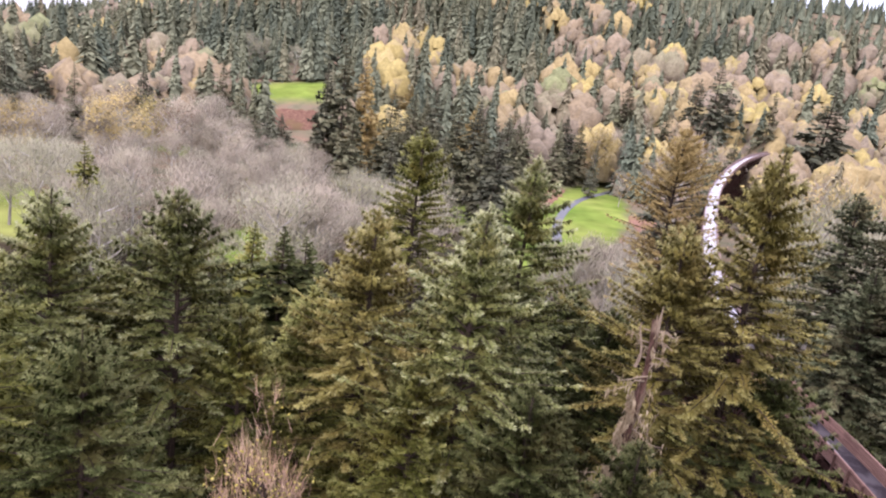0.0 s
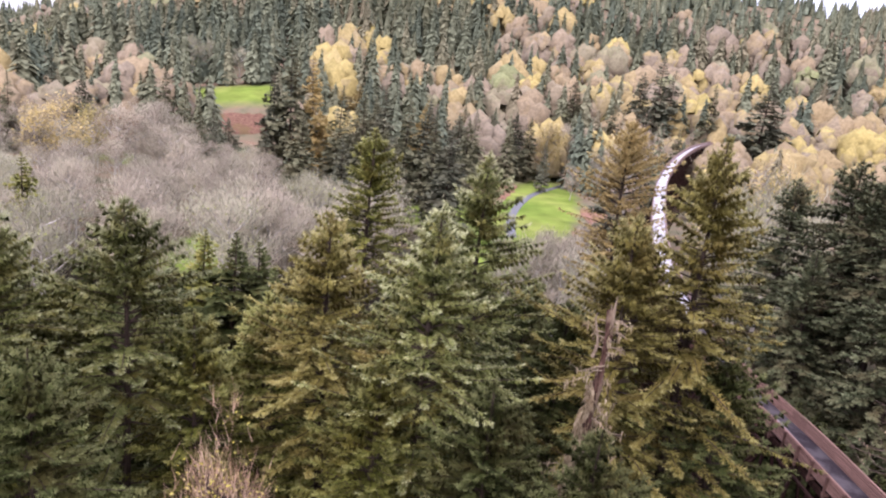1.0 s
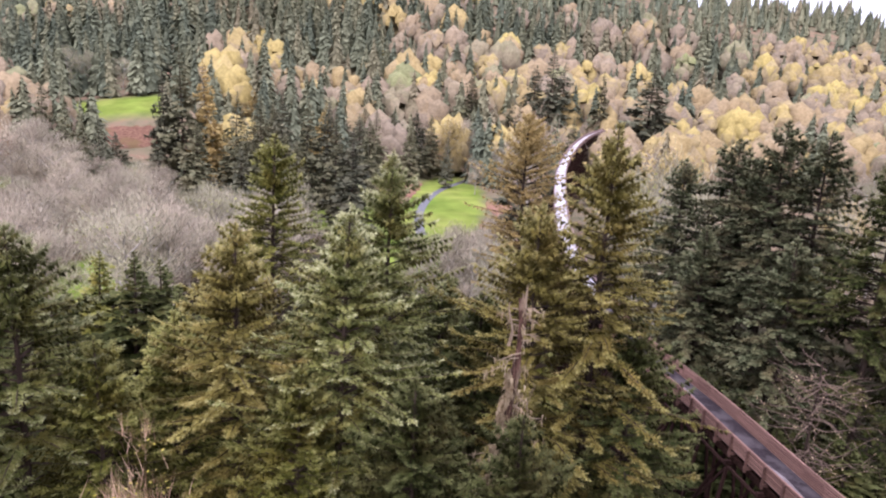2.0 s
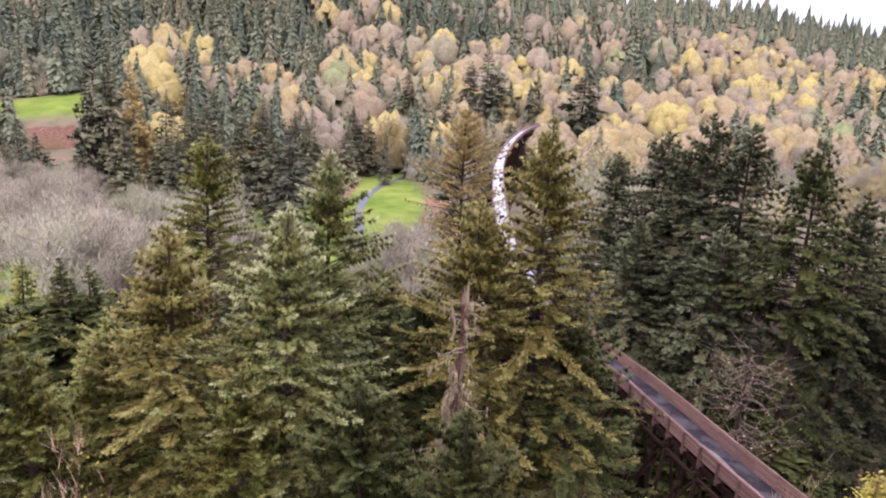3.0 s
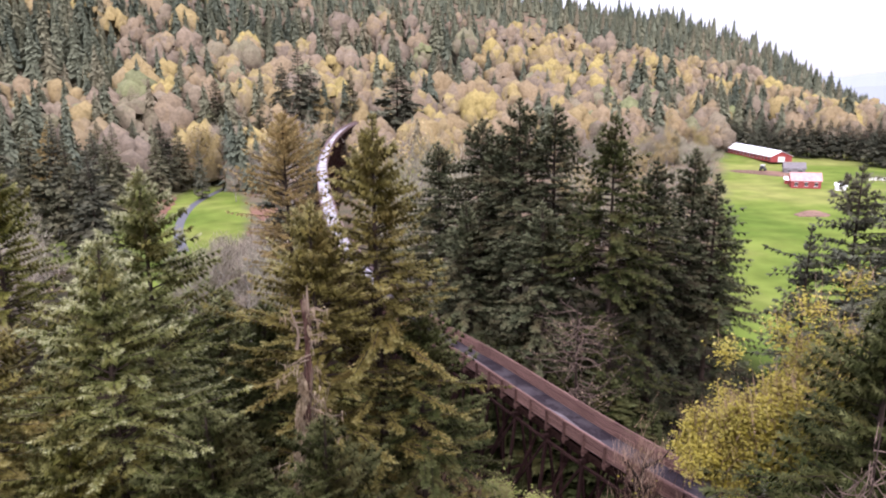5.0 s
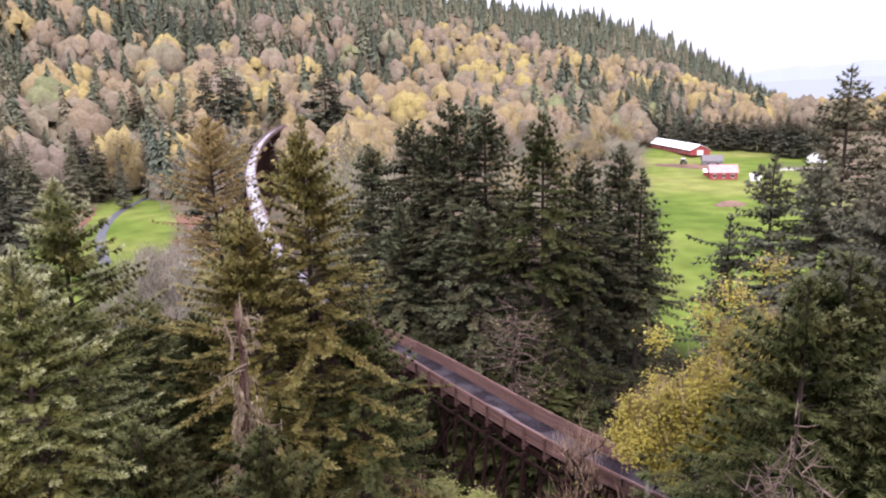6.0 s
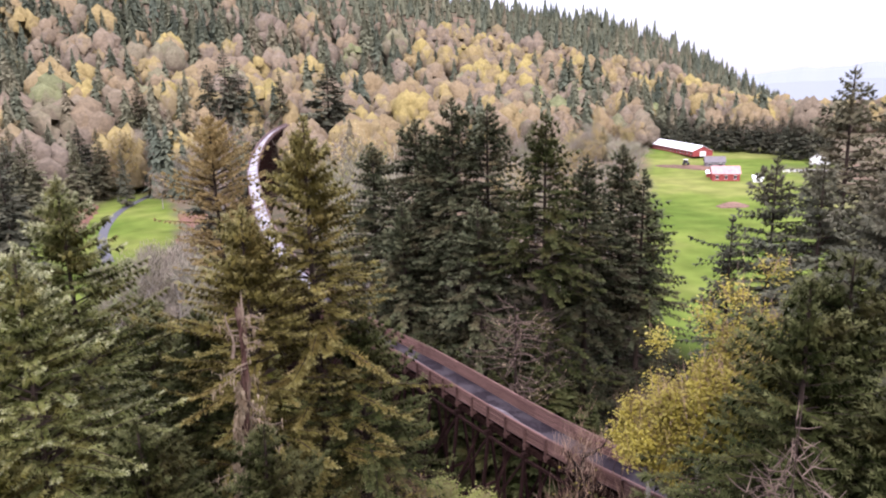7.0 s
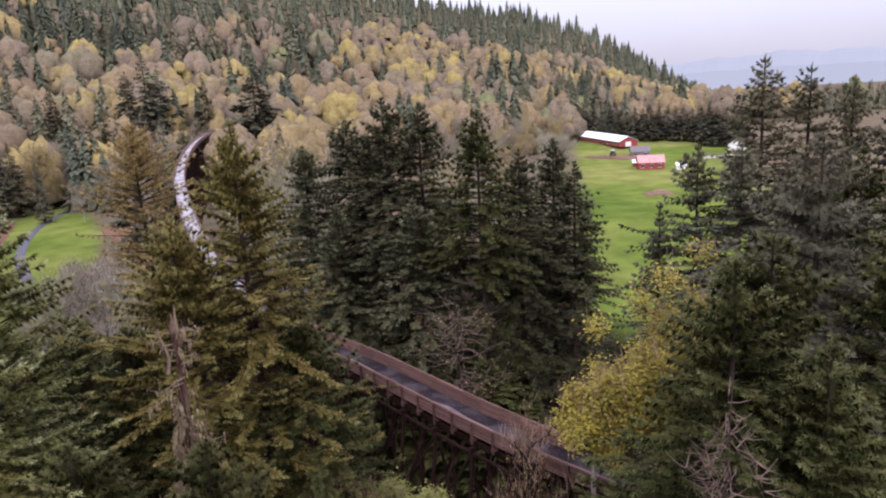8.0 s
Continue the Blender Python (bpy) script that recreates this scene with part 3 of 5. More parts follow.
        if i % 2 == 0:
            g = float(ground_z(p[0], p[1])) - 0.5
            top_z, hgt = p[2] - 1.35, p[2] - 1.35 - g
            bits = [(p - s * 1.85 + (0, 0, -1.18), p + s * 1.85 + (0, 0, -1.18), 0.3, 0.3)]
            base = np.array([p[0], p[1], 0.0])
            for k in (-1.55, 0.0, 1.55):
                bits.append((base + s * (k * (1 + 0.085 * hgt)) + (0, 0, g), base + s * k + (0, 0, top_z + 0.05), 0.22, 0.22))
            levels = max(1, int(hgt // 5.5))
            for lv in range(levels):
                z0, z1 = g + hgt * lv / levels + 0.4, g + hgt * (lv + 1) / levels - 0.2
                wide = [1.55 + 0.085 * 1.55 * (top_z - z) for z in (z0, z1)]
                for sg in (-1,) if lv % 2 else (1,):
                    f = d * 0.24 * sg
                    bits.append((base + s * wide[0] * sg + f + (0, 0, z0), base - s * wide[1] * sg + f + (0, 0, z1), 0.09, 0.26))
                for f in (d * 0.24,):
                    bits.append((base - s * wide[1] + f + (0, 0, z1), base + s * wide[1] + f + (0, 0, z1), 0.1, 0.28))
                if i + 2 < n:
                    q2, d3, s3 = trestle_frame(i + 2)
                    for sg in (-1, 1) if lv == levels - 1 else (-1,):
                        bits.append((base + s * wide[1] * sg + (0, 0, z1), np.array([q2[0], q2[1], 0]) + s3 * wide[0] * sg + (0, 0, z0), 0.16, 0.18))
                        bits.append((base + s * wide[1] * sg + (0, 0, z1), np.array([q2[0], q2[1], 0]) + s3 * wide[1] * sg + (0, 0, z1), 0.18, 0.2))
            names = ["cap"] + ["bent_post"] * 3 + ["brace"] * 200
            for nm, (a, b, w, h) in zip(names, bits):
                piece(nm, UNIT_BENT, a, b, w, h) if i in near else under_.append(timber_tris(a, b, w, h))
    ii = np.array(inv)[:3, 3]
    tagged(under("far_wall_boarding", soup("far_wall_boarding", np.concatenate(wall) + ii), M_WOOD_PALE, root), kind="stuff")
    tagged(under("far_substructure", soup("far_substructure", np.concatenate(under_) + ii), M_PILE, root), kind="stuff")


build_trestle()


# ---- trees ----
def unit(v):
    return v / (np.linalg.norm(v, axis=-1, keepdims=True) + 1e-9)


def fir_shape(seed, H, R, base=0.1, spacing=0.5, per=6, step=0.32, frond=0.62, leaflets=3, widen=11.0, droop=0.32, perk=0.2, lump=0.3, full=15.0, gap=0.0, blade=1.0):
    """Trunk, limbs and needles of a fir: limbs in loose whorls that rise near the top and sag lower down, feathered
    fronds along each.
    Needles come with their normals, and for each triangle a tip number, higher at limb ends and treetops, and the tone
    of its frond."""
    rng = np.random.default_rng(seed)
    up = np.array([0, 0, 1.0])
    zt = np.linspace(0, H, 14)
    bend = np.column_stack([0.15 * np.sin(zt / 7 + seed), 0.15 * np.cos(zt / 9 + seed), zt])
    trunk = tube(bend, 0.012 * H * (1.02 - zt / H) ** 0.9 + 0.02, 7)
    limbs, rows = [], []
    z = H * base
    lobes = rng.uniform(0, 6.28, 5)
    while z < H - 0.15:
        u = (z - H * base) / (H * (1 - base))
        depth = H - z
        prof = min(1.0, depth / widen) ** 0.95 * min(1, 0.55 + u * 4)
        young = math.exp(-depth / 4.0)
        for k in range(per if depth > 1.5 else max(3, per - 2)):
            if rng.random() < gap:
                continue
            az = k * 6.2832 / per + rng.uniform(0, 6.28)
            lobe = 1 + lump * (math.sin(2 * az + lobes[0] + z * 0.45) + 0.8 * math.sin(3 * az + lobes[1] - z * 0.9) + 0.7 * math.sin(az + lobes[2] + z * 1.7)) / 2
            L = max(0.2, R * prof * lobe * rng.uniform(0.68, 1.1))
            d, s = np.array([math.cos(az), math.sin(az), 0]), np.array([-math.sin(az), math.cos(az), 0])
            rise, sag = perk + 0.75 * young + rng.uniform(-0.12, 0.12), droop * (1 - young) * rng.uniform(0.65, 1.35)
            n = max(2, int(L / step))
            t = (np.arange(n) + 0.7) / n
            tt = np.r_[0, t]
            root = np.array([np.interp(z, zt, bend[:, 0]), np.interp(z, zt, bend[:, 1]), z])
            path = root + d * (tt * L)[:, None] + up * (L * (rise * tt - sag * tt**2 + 0.16 * tt**4))[:, None] + s * (L * 0.09 * rng.normal() * tt**2)[:, None]
            q = path[[0, len(path) // 2, -1]] if L > 2.2 else path[[0, -1]]
            if step < 0.6 or k % 2 == 0:
                limbs.append(tube(q, np.linspace(0.011 * L + 0.012, 0.004, len(q)), 3))
            tan = unit(np.diff(path, axis=0))
            keep = t > (0.08 if depth < 6 else 0.2)
            p, tk, uk = path[1:][keep], tan[keep], t[keep]
            m = len(p)
            if not m:
                p, tk, uk, m = path[-1:], tan[-1:], t[-1:], 1
            tone = rng.normal()
            for sg in (-1, 1, 0):
                if not sg:
                    p, tk, uk = p[::2], tk[::2], uk[::2]
                    m = len(p)
                if sg:
                    ax = tk * 0.75 + s * sg * (0.85 - 0.4 * uk)[:, None] + up * (0.3 - 0.42 * min(1.0, depth / 13.0))
                else:
                    ax = tk * 0.85 + up * 0.38
                ax = unit(ax + rng.normal(0, 0.15, (m, 3)))
                ln = np.minimum(frond * (1.2 - 0.5 * uk), 0.4 * L + 0.16) * rng.uniform(0.7, 1.3, m) * (1.0 if sg else 0.8)
                rows.append(np.column_stack([p, ax, ln, uk, np.full(m, tone), np.tile(d, (m, 1)), np.full(m, young)]))
            rows.append(np.concatenate([path[-1] - tan[-1] * 0.1, tan[-1], [min(frond, 0.4 * L + 0.2), 1.0, tone], d, [young]])[None])
        z += spacing * (0.8 if depth < 5 else 1.0 if depth < full else 3.0) * rng.uniform(0.75, 1.25)
    for k in range(6):
        a = k * 1.05
        rows.append(np.concatenate([bend[-1] - up * 0.12 * k, unit(np.array([0.3 * math.cos(a), 0.3 * math.sin(a), 1.0])), [0.34, 1.0, 0.0, math.cos(a), math.sin(a), 0.0, 1.0]])[None])
    r = np.concatenate(rows)
    P, A, ln, uk, tone, D, young = r[:, :3], r[:, 3:6], r[:, 6:7], r[:, 7], r[:, 8], r[:, 9:12], r[:, 12]
    m = len(P)
    flat = unit(up + 0.35 * D + rng.normal(0, 0.3, (m, 3)))
    W = unit(np.cross(A, flat))
    N = np.cross(W, A)
    N = N * np.sign(N[:, 2:3] + 1e-6)
    tris, tips = [], []
    # tips also rise with young, for the light painted on treetops
    for j in range(leaflets):
        f = (j + 0.3) / leaflets
        b = ln * (0.42 * blade / leaflets)
        for sg in (-1, 1):
            c = P + A * ln * f
            way = unit(A * 0.8 + W * sg * 0.78 - up * 0.1 + rng.normal(0, 0.08, (m, 3)))
            tris.append(np.stack([c - A * b, c + A * b, c + way * ln * (0.66 - 0.4 * f) * rng.uniform(0.8, 1.2, (m, 1))], 1))
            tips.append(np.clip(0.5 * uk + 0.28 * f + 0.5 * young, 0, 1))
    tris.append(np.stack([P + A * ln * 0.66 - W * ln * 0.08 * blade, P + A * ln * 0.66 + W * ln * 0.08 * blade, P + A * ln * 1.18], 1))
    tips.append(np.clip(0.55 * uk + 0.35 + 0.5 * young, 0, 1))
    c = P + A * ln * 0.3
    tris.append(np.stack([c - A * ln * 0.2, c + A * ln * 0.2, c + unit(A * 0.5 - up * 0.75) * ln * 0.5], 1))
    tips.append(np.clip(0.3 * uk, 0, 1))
    k = len(tris)
    normal = unit(N * 0.6 + D * 0.45 + up * 0.3 + rng.normal(0, 0.2, (m, 3)))
    tone = np.clip(0.48 + 0.22 * tone + 0.24 * rng.normal(0, 1, m), 0, 1)
    return trunk, np.concatenate(limbs), np.concatenate(tris), np.tile(normal, (k, 1)), np.concatenate(tips), np.tile(tone, k)


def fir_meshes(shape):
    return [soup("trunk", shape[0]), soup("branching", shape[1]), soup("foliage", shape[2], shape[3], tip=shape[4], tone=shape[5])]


def conifer(name, shape, mat, x, y, label, group="", turn=0.0, scale=1.0, sink=0.4, category="tree", bark=None):
    root = empty(name, x, y, float(ground_z(x, y)) - sink, turn)
    root.scale = (scale, scale, scale)
    shape = fir_meshes(shape)
    under("trunk", shape[0], bark or M_BARK, root)
    tagged(under("branching", shape[1], M_BARK, root), kind="stuff")
    under("foliage", shape[2], mat, root)
    return tagged(root, label, category, group)


def at(az, r):
    return r * math.sin(radians(az)), r * math.cos(radians(az))


def height_for(az, r, el):
    x, y = at(az, r)
    return CAM_Z + r * math.tan(radians(el)) - float(ground_z(x, y)) + 0.4


NEAR = [  # bearing, range, elevation of the top, crown radius, needles, depth over which the crown widens, seed
    (-57.0, 33, -15.0, 6.2, M_FIR, 8, 1), (-50.4, 41, -11.6, 5.6, M_FIR_PALE, 8, 2), (-46.6, 41, -17.0, 5.4, M_FIR, 8, 3),
    (-41.4, 38, -11.2, 5.6, M_FIR_PALE, 8, 4), (-36.0, 37, -20.0, 5.0, M_FIR, 8, 5), (-24.8, 39, -11.4, 5.4, M_FIR_RUSSET, 8, 6),
    (-21.9, 60, -4.2, 6.0, M_FIR, 12, 7), (-15.8, 36, -10.2, 5.0, M_FIR_PALE, 8, 8), (-12.5, 41, -5.2, 6.0, M_FIR_PALE, 11, 9),
    (-30.2, 43, -18.5, 5.2, M_FIR, 8, 10), (-7.6, 49, -15.0, 5.0, M_FIR_GREEN, 8, 11), (0.8, 39, -8.6, 5.4, M_FIR_RUSSET, 8, 12),
    (6.2, 41, -1.8, 6.2, M_FIR_RUSSET, 13, 13), (-3.6, 44, -16.5, 5.0, M_FIR_GREEN, 8, 14), (-48.5, 30, -22.0, 5.0, M_FIR_GREEN, 7, 16),
    (9.6, 41, -17.0, 5.4, M_FIR_GREEN, 8, 18), (0.6, 29.5, -26.4, 4.0, M_FIR_GREEN, 6, 22), (-19.6, 34, -23.0, 4.6, M_FIR, 7, 15), (-9.0, 33, -24.0, 4.6, M_FIR_GREEN, 7, 19)]
for az, r, el, R, mat, tau, seed in NEAR:
    H = height_for(az, r, el)
    x, y = at(az, r)
    kind = {M_FIR: "olive-green", M_FIR_PALE: "pale green", M_FIR_RUSSET: "olive-brown", M_FIR_DARK: "dark green", M_FIR_GREEN: "deep green"}[mat]
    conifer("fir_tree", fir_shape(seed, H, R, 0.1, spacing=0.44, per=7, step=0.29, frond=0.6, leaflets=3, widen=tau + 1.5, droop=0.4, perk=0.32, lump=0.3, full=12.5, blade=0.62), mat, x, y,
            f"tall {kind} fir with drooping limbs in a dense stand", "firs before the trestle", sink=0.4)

# the brown conifer behind the snag
x, y = at(-1.0, 78)
conifer("larch_tree", fir_shape(31, height_for(-1.0, 78, -1.3), 5.4, 0.1, spacing=0.6, per=8, step=0.5, frond=0.6, leaflets=2, widen=8, lump=0.36, perk=0.4, full=18, blade=1.3), M_FIR_BROWN, x, y,
        "tall larch with thin golden-brown autumn needles")

DARK = [(11.6, 92, -3.9, 7.0, 41), (15.4, 86, -2.0, 7.4, 42), (18.5, 80, -0.6, 7.6, 43), (21.4, 78, -1.0, 7.2, 44), (26.2, 70, -1.9, 6.8, 45),
        (29.6, 76, -5.4, 6.4, 46), (32.4, 84, -4.6, 6.6, 47), (34.1, 80, -6.6, 5.4, 48), (20.4, 70, -9.0, 6.0, 49), (14.0, 78, -9.0, 6.0, 50), (17.0, 84, -3.5, 6.5, 51)]
for az, r, el, R, seed in DARK:
    x, y = at(az, r)
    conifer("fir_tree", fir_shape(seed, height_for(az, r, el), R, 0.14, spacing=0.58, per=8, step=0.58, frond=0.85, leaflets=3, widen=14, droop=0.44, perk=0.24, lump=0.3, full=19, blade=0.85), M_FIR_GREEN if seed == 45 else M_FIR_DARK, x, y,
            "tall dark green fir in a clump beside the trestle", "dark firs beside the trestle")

RIGHT = [(48.3, 62, 0.8, 5.2, 61, 0.22), (51.4, 66, 0.0, 5.0, 62, 0.22), (54.2, 70, -1.0, 5.2, 63, 0.22), (52.6, 33, -5.2, 6.2, 64, 0.0), (49.6, 28, -12.6, 6.2, 65, 0.0),
         (41.0, 60, -10.4, 2.6, 66, 0.1), (43.8, 62, -5.6, 5.0, 67, 0.1), (58, 31, -11, 5.2, 68, 0.0), (54.0, 25, -20, 4.6, 69, 0.0), (47.0, 26, -14.4, 6.2, 70, 0.0), (47.0, 58, -5.5, 5.2, 75, 0.05), (55, 50, -6, 5.2, 76, 0.05), (57.4, 66, -2.4, 6.0, 77, 0.05), (60.5, 60, -4.0, 6.0, 78, 0.05)]
for az, r, el, R, seed, gap in RIGHT:
    x, y = at(az, r)
    # the paler needles carry the haze on firs further off
    mat = M_FIR_OLIVE if gap > 0.2 else M_FIR_MID if r > 50 or seed == 64 else M_FIR_GREEN
    close = r < 34
    conifer("fir_tree", fir_shape(seed, height_for(az, r, el), R, 0.1, spacing=0.48 if close else 0.62, per=7, step=0.3 if close else 0.45, frond=0.58 if close else 0.7, leaflets=3 if close else 2, blade=0.62 if close else 0.9,
                                  widen=11 if close else 10, droop=0.5, perk=0.26, lump=0.34, full=14.5 if close else 22, gap=gap), mat, x, y,
            "tall green fir with thin crown beside the meadow" if gap > 0.2 else "dark green fir with full drooping crown", "firs by the meadow")


def broad_shape(seed, H, R, leaves=900, twigs=700, leaf=0.3, base=0.25, upright=0.7, twig_len=1.3, twig_w=0.05, spread=0.8, fine=True, loose=0.11):
    """Trunk, twig and leaf triangles of a broadleaf: limbs that fork twice, twigs at their ends, leaves about the twigs."""
    rng = np.random.default_rng(seed)
    wood, tips = [], []
    tz = np.linspace(0, H * 0.8, 7)
    wob = np.column_stack([0.02 * H * np.sin(tz / H * 5 + seed), 0.02 * H * np.cos(tz / H * 4 + seed), tz])
    wood.append(tube(wob, 0.014 * H * (1.05 - tz / H / 0.8 * 0.9), 6))
    for k in range(11):
        u = base + (0.8 - base) * (k + rng.random()) / 11
        p0 = np.array([np.interp(u * H, tz, wob[:, a]) for a in range(3)])
        az = k * 2.4 + rng.uniform(-0.5, 0.5)
        L = R * rng.uniform(0.7, 1.1) * (1.1 - 0.5 * abs(u - 0.45) / 0.45)
        d = unit(np.array([math.cos(az), math.sin(az), upright * rng.uniform(0.6, 1.5)]))
        p1, p2 = p0 + d * L * 0.5, p0 + d * L + np.array([0, 0, 0.12 * L])
        wood.append(tube([p0, p1, p2], [0.006 * H, 0.004 * H, 0.0015 * H], 4))
        for j in range(6):
            f = rng.uniform(0.35, 1.0)
            q0 = p0 + (p2 - p0) * f
            e = unit(d + rng.normal(0, spread, 3) + np.array([0, 0, 0.3]))
            q1 = q0 + e * L * rng.uniform(0.25, 0.5)
            if twigs and fine:
                wood.append(tube([q0, q1], [0.0022 * H, 0.0008 * H], 3))
            tips += [q0 + (q1 - q0) * g for g in (0.5, 0.8, 1.0)]
    for g in (0.85, 0.92, 1.0):
        tips += [np.array([wob[-1, 0], wob[-1, 1], H * g * 0.95]) + rng.normal(0, 0.05 * R, 3) for _ in range(3)]
    tips = np.array(tips)
    axis = np.array([0, 0, H * 0.35])
    out = []
    if twigs:
        p = tips[rng.integers(0, len(tips), twigs)] + rng.normal(0, 0.9 * loose * R, (twigs, 3))
        d = unit(unit(p - axis) * 0.8 + rng.normal(0, 0.45, (twigs, 3)) + np.array([0, 0, 0.55 * upright + 0.2]))
        w = unit(np.cross(d, rng.normal(0, 1, (twigs, 3)))) * twig_w
        out = np.stack([p - w, p + w, p + d * (twig_len * rng.uniform(0.5, 1.2, twigs))[:, None]], 1)
    lv = []
    if leaves:
        c = tips[rng.integers(0, len(tips), leaves)] + rng.normal(0, loose * R, (leaves, 3))
        nrm = unit(unit(c - axis) + np.array([0, 0, 0.5]) + rng.normal(0, 0.5, (leaves, 3)))
        a = unit(np.cross(nrm, rng.normal(0, 1, (leaves, 3))))
        b = np.cross(nrm, a)
        s = (leaf * rng.uniform(0.5, 1.3, leaves))[:, None]
        lv = np.concatenate([np.stack([c - a * s, c + b * s * 0.6, c + a * s], 1), np.stack([c - a * s, c + a * s, c - b * s * 0.6], 1)])
    nrm2 = [] if not leaves else np.concatenate([unit(unit(c - axis) + np.array([0, 0, 0.3]) + rng.normal(0, 0.3, (leaves, 3)))] * 2)
    soft = [] if not twigs else unit(unit(p - axis) + np.array([0, 0, 0.25]) + rng.normal(0, 0.16, (twigs, 3)))
    return np.concatenate(wood), out, lv, soft, nrm2


def variant_meshes(shape):
    """Meshes of a broadleaf's trunk, twigs and leaves."""
    return [soup(n, q, k) if len(q) else None for n, q, k in zip(("trunk", "twig_crown", "leaf_crown"), shape[:3], (None, shape[3], shape[4]))]


def broadleaf(name, shape, mats, x, y, label, group="", turn=0.0, scale=1.0, sink=0.3):
    root = empty(name, x, y, float(ground_z(x, y)) - sink, turn)
    root.scale = (scale, scale, scale)
    for nm, me, m in zip(("trunk", "twig_crown", "leaf_crown"), variant_meshes(shape), mats):
        if me:
            under(nm, me, m, root)
    return tagged(root, label, "tree", group)


# the yellow maple and bushes near the trestle's end
for az, r, el, R, seed, lv in ((36.2, 33, -18.0, 2.7, 84, 9000), (38.9, 33, -15.4, 3.0, 81, 10000), (41.8, 33.5, -13.2, 3.2, 82, 10000), (44.6, 34, -11.2, 3.4, 83, 8500)):
    x, y = at(az, r)
    H = height_for(az, r, el)
    broadleaf("maple_tree", broad_shape(seed, H, R, int(lv * 2.0), 2600, 0.1, 0.7, 0.9, 1.2, 0.011, loose=0.125), (M_BARK_GREY, M_TWIG_NEAR, M_YELLOW), x, y,
              "maple with thin bright yellow leaves beside the bridge", "yellow maples")
for az, r, el, seed in ((16.4, 46, -31.2, 301), (19.8, 46, -32.4, 302)):
    x, y = at(az, r)
    broadleaf("alder_tree", broad_shape(seed, height_for(az, r, el), 2.2, 7000, 1100, 0.13, 0.7, 0.9, 1.0, 0.012, loose=0.16), (M_BARK, M_TWIG_NEAR, M_LIME), x, y,
              "young alder still in green leaf under the trestle", "green alders under the trestle")
for az, r, el, R, seed, lv in ((29.5, 40, -24.5, 2.6, 85, 60), (33.0, 30, -28.5, 2.4, 86, 260), (-32.6, 29, -25.4, 3.0, 87, 900), (14.0, 44, -29.5, 2.2, 88, 420), (10.5, 48, -26.5, 2.4, 90, 400), (-31.0, 45, -19.0, 1.6, 91, 120)):
    x, y = at(az, r)
    H = height_for(az, r, el)
    broadleaf("alder_tree", broad_shape(seed, H, R, lv, 3000 if r < 29.5 else 1300, 0.09, 0.5, 1.0, 1.2, 0.012, loose=0.16), (M_BARK, M_TWIG_NEAR, M_YELLOW), x, y,
              "slender bare alder with a few last yellow leaves", "bare alders among the firs")


